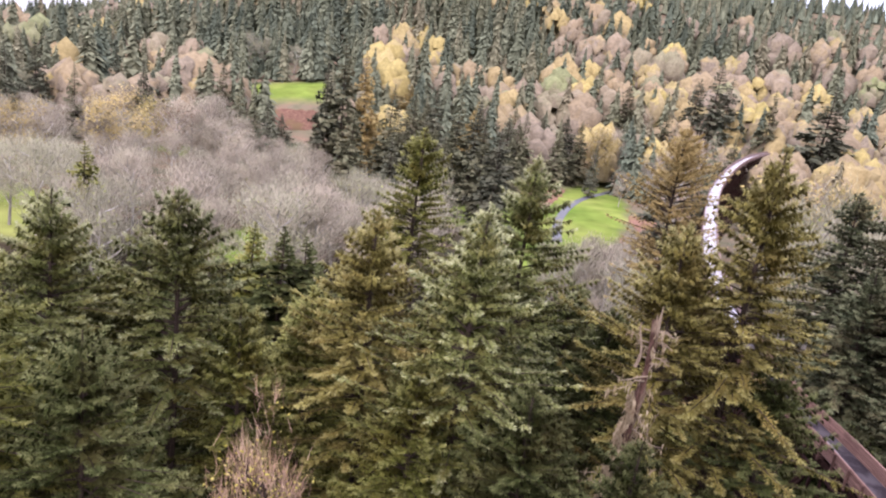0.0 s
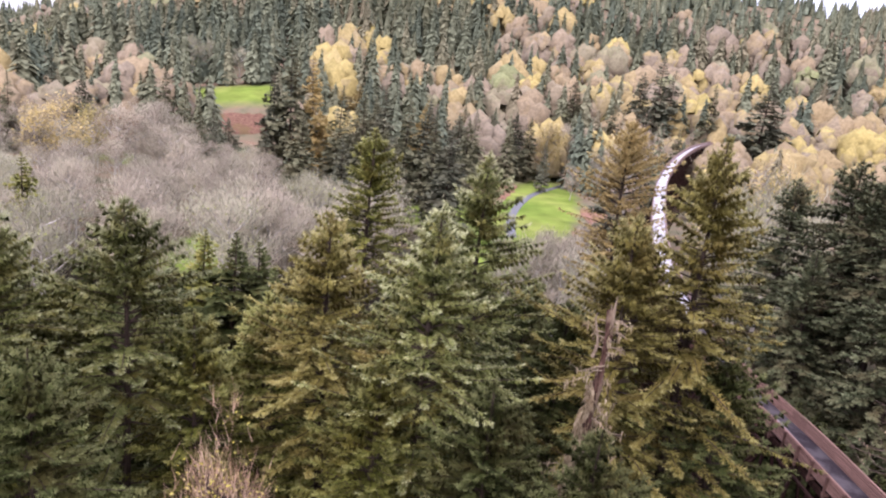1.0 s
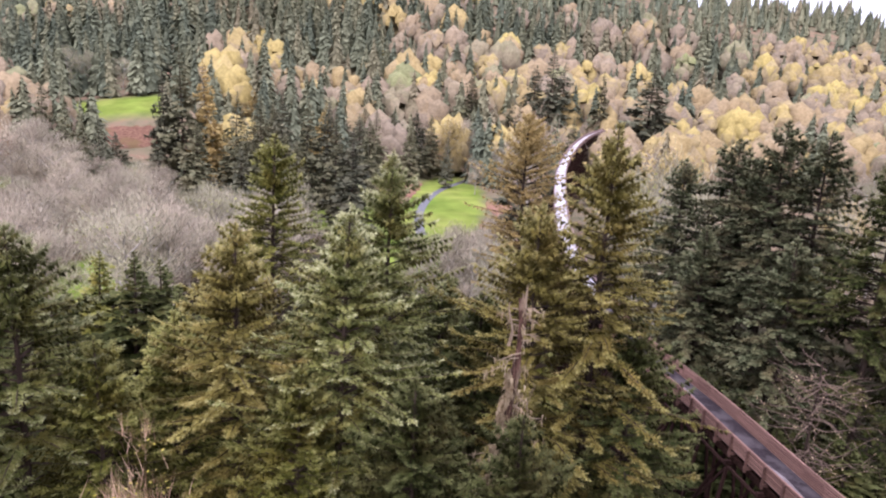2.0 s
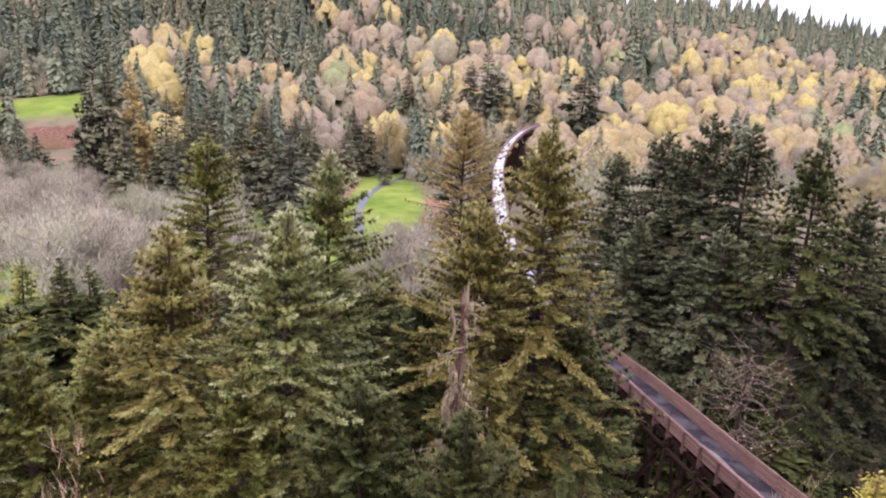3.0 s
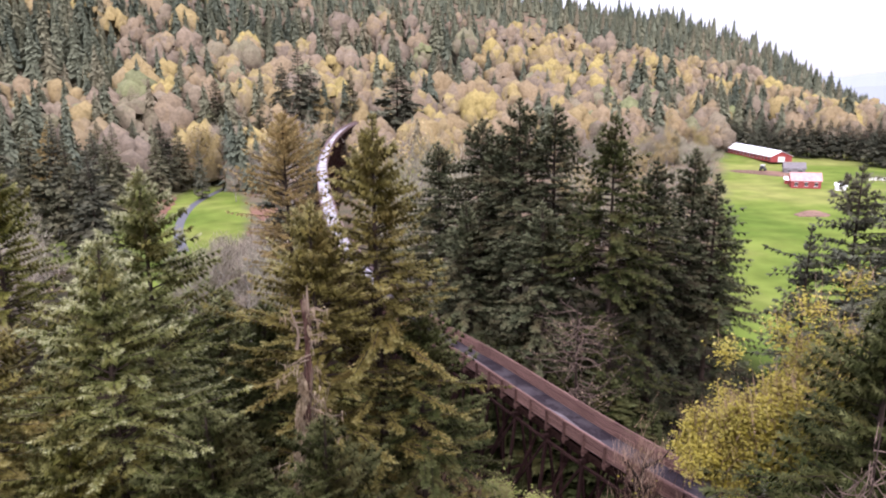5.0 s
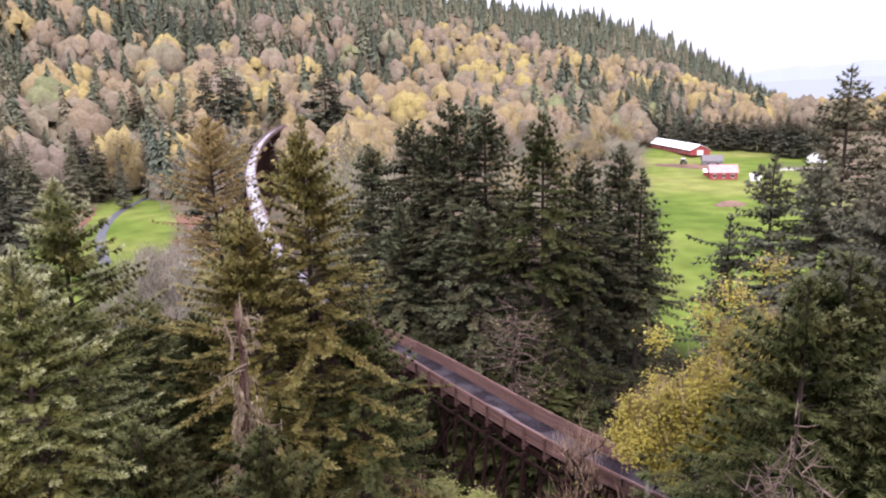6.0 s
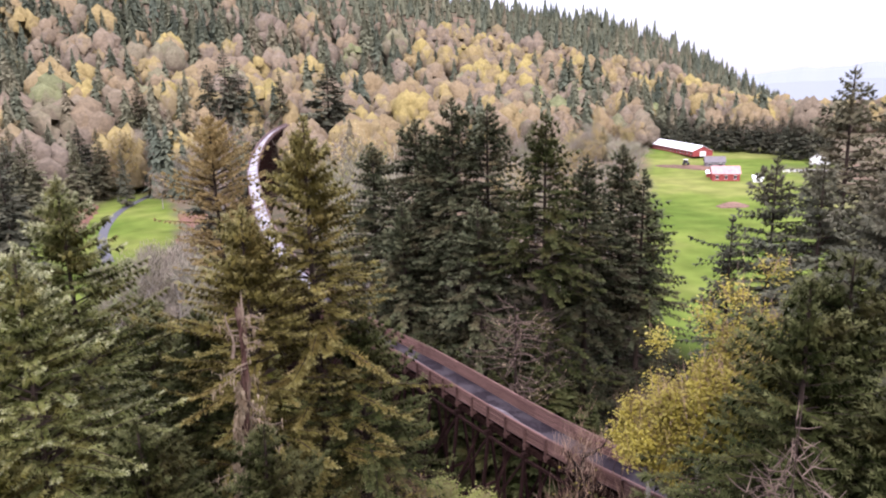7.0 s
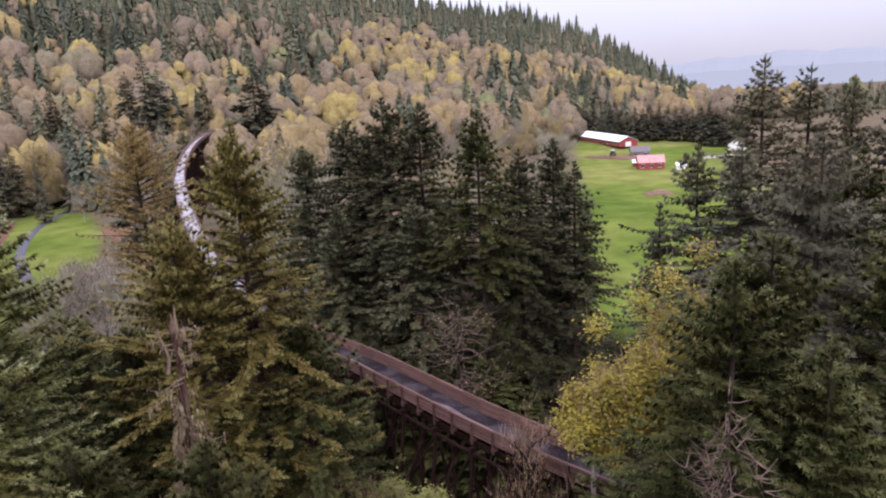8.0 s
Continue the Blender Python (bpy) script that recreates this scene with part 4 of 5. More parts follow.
# ---- the broken snag ----
def build_snag():
    rng = np.random.default_rng(5)
    az, r = -2.7, 33.0
    x, y = at(az, r)
    g = float(ground_z(x, y)) - 0.4
    root = tagged(empty("dead_snag", x, y, g), "broken dead trunk, red-brown rotten wood hung with pale lichen", "dead tree")
    H = CAM_Z + r * math.tan(radians(-16.6)) - g
    z = np.linspace(0, H, 26)
    c = np.column_stack([0.045 * z + 0.16 * np.sin(z / 2.1), 0.2 * np.cos(z / 3.3), z])
    rad = 0.44 - 0.29 * (z / H) ** 1.5 + rng.uniform(-0.08, 0.08, len(z))
    tr = tube(c, rad, 9)
    tr = tr + 0.09 * np.sin(tr * 5.3)[:, :, [1, 2, 0]] + 0.06 * np.sin(tr * 17.1)[:, :, [2, 0, 1]]
    sp = [tube([c[-1] + (dx, dy, -0.4), c[-1] + (dx * 1.6, dy * 1.6, h)], [0.09, 0.01], 4) for dx, dy, h in ((0.05, 0, 0.8), (-0.07, 0.04, 0.35), (0.02, -0.08, 0.5))]
    under("trunk", soup("trunk", np.concatenate([tr] + sp)), M_SNAG, root, "splintered red-brown trunk")
    limbs, moss = [], []
    for k in range(34):
        zz = H * rng.uniform(0.62, 0.99)
        p = np.array([np.interp(zz, z, c[:, a]) for a in range(3)])
        a = rng.uniform(0, 6.28)
        L = rng.uniform(0.6, 2.3)
        d = np.array([math.cos(a), math.sin(a), rng.uniform(-0.25, 0.35)])
        pts = np.array([p + d * L * t + np.array([0, 0, 0.35 * L * t * t * rng.uniform(-1, 1)]) + rng.normal(0, 0.04, 3) for t in np.linspace(0, 1, 5)])
        limbs.append(tube(pts, np.linspace(0.05, 0.012, 5), 4))
        for j in range(26):
            q = pts[rng.integers(1, 5)] + rng.normal(0, 0.12, 3)
            w = rng.normal(0, 0.026, 3)
            moss.append([q - w, q + w, q + np.array([rng.normal(0, 0.05), rng.normal(0, 0.05), -rng.uniform(0.15, 0.5)])])
    # a second leader close by, and a lichen curtain down one side
    c2 = np.array([[c[-1, 0] - 0.62 + 0.14 * math.sin(t * 5), -0.2, H - 2.5 + 2.3 * t] for t in np.linspace(0, 1, 8)])
    for zb in (-0.5, -1.1, -1.9):
        limbs.append(tube([(c[-1, 0], 0, H + zb - 0.1), (c[-1, 0] - 0.62, -0.2, H + zb)], [0.05, 0.035], 4))
        limbs.append(tube([(c[-1, 0], 0, H + zb), (c[-1, 0] + 0.5, -0.3, H + zb + 0.12), (c[-1, 0] + 0.9, -0.4, H + zb - 0.1)], [0.05, 0.035, 0.015], 4))
    limbs.append(tube(c2, np.linspace(0.10, 0.035, 8), 5))
    for k in range(2600):
        t = rng.random()
        zz = H * (0.52 + 0.36 * t)
        side = rng.random() < 0.9
        q = np.array([np.interp(zz, z, c[:, 0]) + (-0.5 + 0.34 * rng.random() + 0.1 * math.sin(zz * 3) if side else rng.uniform(-0.5, 0.6)), -0.5 + rng.normal(0, 0.12), zz]) + rng.normal(0, 0.05, 3)
        w = rng.normal(0, 0.035, 3)
        moss.append([q - w, q + w, q + np.array([rng.normal(0, 0.08), rng.normal(0, 0.06), -rng.uniform(0.15, 0.5)])])
    tagged(under("branching", soup("branching", np.concatenate(limbs)), M_LIMB, root), "bare grey dead limbs", kind="stuff")
    tagged(under("lichen", soup("lichen", np.array(moss)), M_MOSS, root), "pale hanging lichen", kind="stuff")


build_snag()


def dead_limbs(owner_az, r, el, seed, count, reach, label, hang=0.28, thick=1.0):
    """Bare pale limbs, curling, on the lower trunk of a fir."""
    rng = np.random.default_rng(seed)
    x, y = at(owner_az, r)
    g = float(ground_z(x, y))
    root = tagged(empty("dead_fir", x, y, g - 0.3), label, "dead tree")
    top = CAM_Z + r * math.tan(radians(el)) - g
    zz = np.linspace(0, top, 8)
    under("trunk", soup("trunk", tube(np.column_stack([0.1 * np.sin(zz), 0.1 * np.cos(zz), zz]), np.linspace(0.3, 0.06, 8) * min(1.0, thick), 7)), M_BARK, root)
    limbs, moss = [], []
    for k in range(count):
        z0 = top * rng.uniform(0.55, 0.98)
        a = rng.uniform(0, 6.28)
        L = reach * rng.uniform(0.5, 1.0)
        d = np.array([math.cos(a), math.sin(a), 0])
        s = np.array([-d[1], d[0], 0])
        ph = rng.uniform(0, 6.28)
        pts = np.array([np.array([0, 0, z0]) + d * L * t + np.array([0, 0, L * (-hang * t + 0.10 * math.sin(5 * t + ph) + 0.34 * t**3)]) + s * L * 0.13 * math.sin(4 * t + ph) for t in np.linspace(0, 1, 7)])
        limbs.append(tube(pts, np.linspace(0.055, 0.014, 7) * thick, 4))
        for j in range(5):
            i = rng.integers(2, 7)
            e = unit(d + rng.normal(0, 0.6, 3))
            limbs.append(tube([pts[i], pts[i] + e * 0.35, pts[i] + e * 0.75 + (0, 0, 0.12)], [0.025, 0.016, 0.006], 3))
        for j in range(5 if thick > 0.9 else 2):
            q = pts[rng.integers(1, 7)] + rng.normal(0, 0.12, 3)
            w = rng.normal(0, 0.05 * thick, 3)
            moss.append([q - w, q + w, q + np.array([rng.normal(0, 0.05), rng.normal(0, 0.05), -rng.uniform(0.08, 0.25)])])
    under("branching", soup("branching", np.concatenate(limbs)), M_DEADWOOD, root, "pale bare curling limbs")
    tagged(under("lichen", soup("lichen", np.array(moss)), M_MOSS, root), "pale hanging lichen", kind="stuff")


dead_limbs(23.6, 62.0, -17.4, 3, 70, 5.6, "dead lower fir with pale curling lichen-covered limbs", 0.2)
dead_limbs(46.8, 21.0, -21.5, 7, 100, 1.25, "grey dead stem with drooping bare limbs", 2.0, 0.26)


# ---- crowns seen from afar ----
def ico(level):
    bm = bmesh.new()
    bmesh.ops.create_icosphere(bm, subdivisions=level, radius=1.0)
    bm.verts.ensure_lookup_table()
    v, f = np.array([w.co[:] for w in bm.verts]), np.array([[w.index for w in t.verts] for t in bm.faces])
    bm.free()
    return v, f


def leaf_crowns(rng, h, wide, boughs):
    """Broadleaf crowns of billowing boughs on a dome. Corners (m x n x 3), the triangles of one, and the corners' normals."""
    d, f = ico(1)
    m, n = len(h), len(d)
    k = np.arange(boughs)
    t = (k[None] + rng.uniform(0.1, 0.9, (m, boughs))) / boughs
    az = k[None] * 2.4 + rng.uniform(0, 6.28, (m, 1)) + rng.normal(0, 0.35, (m, boughs))
    rad = 0.7 * np.sqrt(np.clip(1 - t**2.2, 0, 1)) * rng.uniform(0.6, 1.15, (m, boughs))
    c = np.stack([rad * np.cos(az) * wide[:, None], rad * np.sin(az) * wide[:, None], h[:, None] * (0.2 + 0.66 * t)], -1)
    size = wide[:, None] * rng.uniform(0.34, 0.6, (m, boughs)) * (1.1 - 0.3 * t)
    r = 1 + rng.normal(0, 0.16, (m, boughs, n))
    v = c[:, :, None] + d * (r * size[..., None])[..., None] * np.array([1, 1, 1.2])
    out = unit(v - np.stack([0 * h, 0 * h, 0.3 * h], -1)[:, None, None])
    vn = unit(0.55 * d + 0.75 * out + rng.normal(0, 0.16, v.shape))
    tri = (f[None] + (k * n)[:, None, None]).reshape(-1, 3)
    return v.reshape(m, -1, 3), tri, vn.reshape(m, -1, 3)


def fir_crowns(rng, h, wide, sprays):
    """Fir crowns: drooping sprays in tiers about a slim core. Corners (m x n x 3), the triangles of one, and the corners' normals."""
    m = len(h)
    t = ((np.arange(sprays)[None] + rng.random((m, sprays))) / sprays) ** 0.8
    az, lob = rng.uniform(0, 2 * np.pi, (m, sprays)), rng.uniform(0, 6.28, (m, 1))
    reach = wide[:, None] * ((1 - t) ** 0.85 + 0.03) * np.clip(0.5 + t * 5, 0, 1) * rng.uniform(0.7, 1.15, (m, sprays)) * (1 + 0.18 * np.sin(2 * az + lob + 5 * t) + 0.1 * np.sin(34 * t + lob))
    d = np.stack([np.cos(az), np.sin(az), 0 * az], -1)
    s = np.stack([-np.sin(az), np.cos(az), 0 * az], -1)
    up = np.array([0, 0, 1.0])
    L = reach[..., None]
    z = (h[:, None] * (0.06 + 0.94 * t))[..., None]
    ln = np.minimum(0.75 * L, 0.15 * wide[:, None, None] + 0.28 * L)
    fall = rng.uniform(0.36, 0.72, L.shape)
    tip = d * L + up * (z - L * fall)
    back = d * (L - ln) + up * (z - (L - ln) * fall * 0.7)
    w = ln * rng.uniform(0.45, 0.7, L.shape)
    v = np.stack([back + s * w, back - s * w, tip], 2).reshape(m, -1, 3)
    normal = unit(d * 0.7 + up * 0.7 + rng.normal(0, 0.1, d.shape))
    ring = np.arange(7) * 0.8976
    base_ring = 0.56 * wide[:, None, None] * np.stack([np.cos(ring), np.sin(ring), 0 * ring], -1)
    core = np.concatenate([base_ring + 0.03 * h[:, None, None] * up, (0.96 * h)[:, None, None] * up], 1)
    flat = np.concatenate([np.stack([np.cos(ring), np.sin(ring), 0.6 + 0 * ring], -1), [[0, 0, 1.0]]])
    n = 3 * sprays
    f = np.concatenate([np.arange(n).reshape(-1, 3), [(n + k, n + (k + 1) % 7, n + 7) for k in range(7)]])
    return np.concatenate([v, core], 1), f, np.concatenate([np.repeat(normal, 3, 1), np.broadcast_to(unit(flat), core.shape)], 1)


# ---- the middle distance: trees one by one ----
CON = []
for i, (R, p) in enumerate(((5.4, 20), (5.0, 24), (6.0, 22), (4.8, 18))):
    CON.append(fir_meshes(fir_shape(200 + i, 30, R * 1.1, 0.05, spacing=0.85, per=7, step=0.9, frond=1.75, leaflets=1, widen=p, droop=0.42, perk=0.16, lump=0.35, full=99, blade=1.15)))
BRO = {}
for key, mats, lv, tw, leaf in (("golden", (M_BARK_GREY, M_TWIG, M_GOLD), 1700, 700, 0.27), ("yellow", (M_BARK_GREY, M_TWIG, M_YELLOW_FAR), 1800, 500, 0.26), ("rusty", (M_BARK_GREY, M_TWIG, M_RUST), 1500, 900, 0.24),
                                ("bare", (M_BARK_GREY, M_TWIG, M_TWIG), 0, 4600, 0.1), ("mossy", (M_BARK_GREY, M_TWIG_GREEN, M_LIME), 420, 3600, 0.15)):
    BRO[key] = []
    for i in range(3):
        shape = broad_shape(300 + 10 * i + len(key), 16, 4.6 + 0.5 * i, lv, tw, leaf, 0.2, 0.8, 0.8, 0.038, fine=False, loose=0.14)
        BRO[key].append((variant_meshes(shape), mats))
WORDS = {"golden": "autumn tree with golden-brown leaves", "yellow": "autumn tree with bright yellow leaves", "rusty": "autumn tree with thin rust-coloured leaves",
         "bare": "leafless pinkish-grey alder on the valley floor", "mossy": "mossy grey-green tree with few pale leaves"}
PROTO = {}
rnd = random.Random(12)
PLACED = []


def plant(kind, az, r, h, label="", group="", wide=1.0):
    x, y = at(az, r)
    PLACED.append((x, y))
    z = float(ground_z(x, y)) - 0.4
    if r <= 150 and kind == "fir_dark":
        kind = "fir_green"
    # past 150 m firs get paler needles, with haze in the colour
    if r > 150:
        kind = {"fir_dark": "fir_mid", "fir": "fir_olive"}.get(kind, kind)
    v = rnd.randrange(4 if kind.startswith("fir") else 3)
    key = (kind, v)
    s = h / (30 if kind.startswith("fir") else 16)
    m = pose(x, y, z, rnd.uniform(-2, 2), rnd.uniform(-2, 2), rnd.uniform(0, 360))
    if key not in PROTO:
        name = "fir_tree" if kind.startswith("fir") else "broadleaf_tree"
        root = empty(name, 0, 0, 0)
        if kind.startswith("fir"):
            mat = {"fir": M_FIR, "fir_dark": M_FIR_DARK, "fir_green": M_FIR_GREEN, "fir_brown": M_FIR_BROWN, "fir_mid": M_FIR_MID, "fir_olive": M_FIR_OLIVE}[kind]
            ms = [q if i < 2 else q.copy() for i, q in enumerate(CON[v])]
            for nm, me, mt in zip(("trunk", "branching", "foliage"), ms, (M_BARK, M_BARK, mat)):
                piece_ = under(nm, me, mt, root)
                if nm == "branching":
                    tagged(piece_, kind="stuff")
        else:
            ms, mats = BRO[kind][v]
            for nm, me, mt in zip(("trunk", "twig_crown", "leaf_crown"), ms, mats):
                if me:
                    under(nm, me, mt, root)
        tagged(root, label or WORDS.get(kind, "green fir on the valley side"), "tree", group)
        PROTO[key] = root
        ob = root
        ob.matrix_basis = m
    else:
        ob = copy_thing(PROTO[key], m)
        tagged(ob, label or WORDS.get(kind, "green fir on the valley side"), "tree", group)
    ob.scale = (s * wide, s * wide, s)
    return ob


def top(az, r, el):
    return max(3.0, height_for(az, r, el))


def stand(az, el, h, lo=180, hi=1200):
    """How far off a tree of height h stands on the slope, for its top to show at that elevation."""
    r = np.arange(lo, hi, 4.0)
    x, y = r * math.sin(radians(az)), r * math.cos(radians(az))
    miss = np.abs(np.degrees(np.arctan2(ground_z(x, y) + h - 0.4 - CAM_Z, r)) - el)
    return float(r[np.argmin(miss)])


# big firs that stand out
for az, r, el, k, wide in ((-28.9, 235, 2.0, "fir", 0.8), (-27.0, 240, 1.3, "fir_brown", 0.7), (-30.3, 238, 0.2, "fir_dark", 0.7), (-25.2, 225, -1.0, "fir", 0.85), (-23.2, 215, -1.6, "fir", 0.85),
                           (-21.5, 230, -0.6, "fir_dark", 0.8), (-19.5, 235, -1.2, "fir", 0.8), (-18.0, 240, -1.0, "fir_dark", 0.8), (-16.8, 205, -1.9, "fir", 0.9), (-20.2, 185, -4.6, "fir", 1.0), (-15.6, 180, -3.4, "fir_dark", 1.0),
                           (-24.5, 190, -5.2, "fir_dark", 1.0), (-28.0, 215, -3.5, "fir", 1.0), (-14.2, 250, -2.4, "fir", 0.9), (-34.7, 260, -3.2, "fir_dark", 1.0), (-36.9, 275, -2.3, "fir", 0.9), (-35.8, 270, -3.6, "fir", 0.9), (-33.6, 250, -4.4, "fir_dark", 1.2),
                           (-38.4, 300, -0.9, "fir", 0.8), (-44.0, 300, -1.6, "fir_dark", 0.8), (-46.0, 310, -1.0, "fir_dark", 0.8), (-48.7, 300, -2.4, "fir", 0.9), (-51.0, 310, -0.8, "fir_dark", 0.8), (-53.0, 300, -1.2, "fir_dark", 0.9),
                           (0.3, 400, 4.1, "fir_dark", 1.0), (-1.0, 390, 2.6, "fir_dark", 1.0), (1.4, 410, 2.9, "fir_dark", 1.0), (8.1, 400, 3.1, "fir_dark", 1.35), (9.3, 395, 0.6, "fir_dark", 1.0), (4.4, 400, 2.4, "fir", 0.7), (-5.8, 380, 1.6, "fir", 0.9), (-2.9, 350, 0.2, "fir", 0.8), (-9.2, 330, -1.8, "fir", 0.8), (-10.8, 310, -2.6, "fir", 0.9),
                           (-48.2, 135, -8.0, "fir", 1.1), (-57, 180, -8, "fir_dark", 1.0), (-7.7, 300, -3.4, "fir_dark", 0.8), (2.6, 330, -1.2, "fir", 0.8), (-43.2, 88, -12.6, "fir_dark", 1.3), (-33.2, 84, -13.6, "fir_dark", 1.4), (-31.0, 88, -14.2, "fir_dark", 1.5), (-29.2, 80, -16.5, "fir_dark", 1.5), (-35.6, 92, -13.4, "fir", 1.2), (-38.0, 80, -16.0, "fir_dark", 1.3), (-26.8, 84, -17, "fir_dark", 1.3)):
    plant(k, az, r, top(az, r, el), "young dark fir beyond the near stand" if r < 100 else ("tall fir rising above the bare alders" if r < 330 else "tall dark fir on the lower slope"), "firs in the valley", wide)
# autumn trees that stand out on the slope
for az, el, h, k, wide in ((-13.4, 3.0, 19, "yellow", 1.1), (-11.6, 1.6, 16, "yellow", 1.2), (-25.4, 3.6, 24, "rusty", 0.8), (-4.6, 4.4, 18, "yellow", 1.2), (-7.0, 2.2, 18, "golden", 1.2), (-5.6, 2.6, 20, "yellow", 1.3), (-3.6, 2.0, 18, "golden", 1.3), (3.0, 3.2, 19, "yellow", 1.1), (4.2, 2.6, 18, "golden", 1.3), (5.4, 2.2, 17, "yellow", 1.1),
                           (-15.0, 2.0, 18, "golden", 1.2), (-17.4, 3.0, 17, "rusty", 1.2), (-21.6, 2.4, 17, "mossy", 1.4), (-19.6, 2.2, 18, "rusty", 1.2), (-31.0, 3.0, 20, "golden", 1.0), (-38.0, 2.0, 20, "yellow", 1.0), (-33.0, 2.4, 20, "rusty", 1.0), (-29.6, 3.4, 18, "yellow", 1.0), (10.0, 2.2, 18, "golden", 1.3), (11.8, 2.8, 18, "rusty", 1.3), (13.4, 1.6, 20, "golden", 1.2), (15.0, 2.8, 18, "golden", 1.2),
                           (16.4, 1.2, 20, "yellow", 0.8), (17.6, 0.6, 20, "golden", 1.2), (19.4, 2.2, 18, "rusty", 1.3), (21.0, 1.0, 20, "golden", 1.3), (23.0, 2.0, 18, "golden", 1.3), (25.0, 0.6, 18, "rusty", 1.3), (27.0, 1.6, 18, "golden", 1.3), (28.6, 0.4, 17, "yellow", 1.0), (31.4, 1.0, 18, "golden", 1.3), (33.4, 0.4, 17, "rusty", 1.3), (35.6, -0.2, 17, "golden", 1.3), (37.6, -0.8, 16, "golden", 1.3), (39.6, -1.4, 16, "rusty", 1.3), (41.5, -1.8, 15, "golden", 1.2)):
    plant(k, az, stand(az, el, h, 330), h, "", "autumn trees on the slope", wide)
# and in the valley
for az, r, el, k, wide in ((10.6, 250, -3.4, "yellow", 0.9), (11.8, 240, -4.4, "yellow", 0.8), (-0.6, 190, -1.6, "rusty", 0.7), (7.6, 130, -3.2, "golden", 0.8), (9.2, 120, -5.0, "mossy", 1.0), (10.4, 125, -5.6, "mossy", 1.1), (8.6, 140, -4.6, "mossy", 1.0),
                           (30.2, 380, -1.2, "golden", 0.3), (28.8, 390, -3.6, "bare", 1.0), (31.8, 395, -4.0, "bare", 1.0), (-5.2, 285, -5.4, "rusty", 1.0), (-4.8, 330, -2.6, "rusty", 1.0), (-7.6, 340, -2.0, "golden", 1.0), (-3.0, 300, -4.2, "bare", 0.8), (-2.0, 310, -3.2, "bare", 0.8), (-8.6, 345, -3.2, "rusty", 1.0), (-6.4, 350, -2.4, "bare", 0.9), (-10.0, 350, -2.8, "bare", 1.0),
                           (-45.3, 240, -3.8, "golden", 1.0), (-47.0, 235, -4.4, "golden", 1.0), (-43.5, 260, -4.2, "yellow", 0.9), (-39.0, 245, -3.6, "bare", 1.2), (-40.6, 250, -3.8, "bare", 1.2), (-41.8, 235, -4.6, "rusty", 1.1), (-38.0, 235, -5.0, "bare", 1.2), (-37.0, 225, -6.0, "bare", 1.1), (-50.5, 220, -5.5, "bare", 1.2), (-52, 215, -5.2, "golden", 1.0), (-54, 230, -5.5, "bare", 1.2), (-36.6, 430, 1.6, "mossy", 1.2), (-34.8, 440, 1.3, "mossy", 1.2), (-33.0, 445, 1.0, "mossy", 1.1), (-26.4, 150, -8.0, "mossy", 1.0),
                           (-2.4, 105, -11.0, "mossy", 1.0), (-8.4, 118, -11.6, "bare", 1.0), (-6.6, 124, -10.8, "bare", 1.1), (-4.8, 120, -11.4, "bare", 1.1), (-3.4, 128, -10.0, "bare", 1.0), (-9.8, 126, -11.8, "mossy", 1.0), (-31.0, 236, -6.4, "bare", 1.1), (-32.4, 228, -6.8, "mossy", 1.1), (-33.6, 240, -6.4, "bare", 1.1), (-30.0, 222, -7.0, "bare", 1.1)):
    plant(k, az, r, top(az, r, el), "", "autumn trees in the valley", wide)
# the alder thicket
for i in range(72):
    az = rnd.uniform(-56, -20)
    r = rnd.uniform(112, 190)
    x, y = at(az, r)
    if float(meadow(np.array(x), np.array(y))) > 0.4 and rnd.random() < 0.7:
        continue
    if (az < -49 and r < 150) or (-46.5 < az < -41 and rnd.random() < 0.5):
        continue
    el = -8.4 - (r < 140) * 1.6 + rnd.uniform(-2.4, 0.9)
    plant("bare" if rnd.random() < 0.55 else "mossy", az, r, min(top(az, r, el), 24), "", "alder thicket", rnd.uniform(1.05, 1.35))
# more alders up to the foot of the slope
for i in range(46):
    az, r = rnd.uniform(-56, -33), rnd.uniform(195, 310)
    x, y = at(az, r)
    if float(meadow(np.array(x), np.array(y))) > 0.3:
        continue
    plant("bare" if rnd.random() < 0.75 else "mossy", az, r, rnd.uniform(12, 18), "", "alder thicket", 1.1)
# trees along the lower slope
for i in range(70):
    az, r = rnd.uniform(-14, 33), rnd.uniform(355, 440)
    x, y = at(az, r)
    if float(meadow(np.array(x), np.array(y))) > 0.3 or np.min(np.hypot(LINE[:, 0] - x, LINE[:, 1] - y)) < 9:
        continue
    k = rnd.choice(["golden", "golden", "rusty", "yellow", "bare", "fir", "mossy"])
    plant(k, az, r, rnd.uniform(14, 20) * (1.4 if k == "fir" else 1), "", "autumn trees in the valley")


# olive firs in ranks at the foot of the slope
for i in range(62):
    az, r = rnd.uniform(-30, 5), rnd.uniform(205, 350)
    x, y = at(az, r)
    if float(meadow(np.array(x), np.array(y))) > 0.05 or np.min(np.hypot(LINE[:, 0] - x, LINE[:, 1] - y)) < 9 or (-13.5 < az < -1 and r < 330) or (az < -26 and r < 320 and az > -35):
        continue
    plant(rnd.choice(["fir", "fir", "fir_dark", "fir_brown"]), az, r, rnd.uniform(22, 36), "olive fir in the ranks below the slope", "firs in the valley", rnd.uniform(1.0, 1.3))
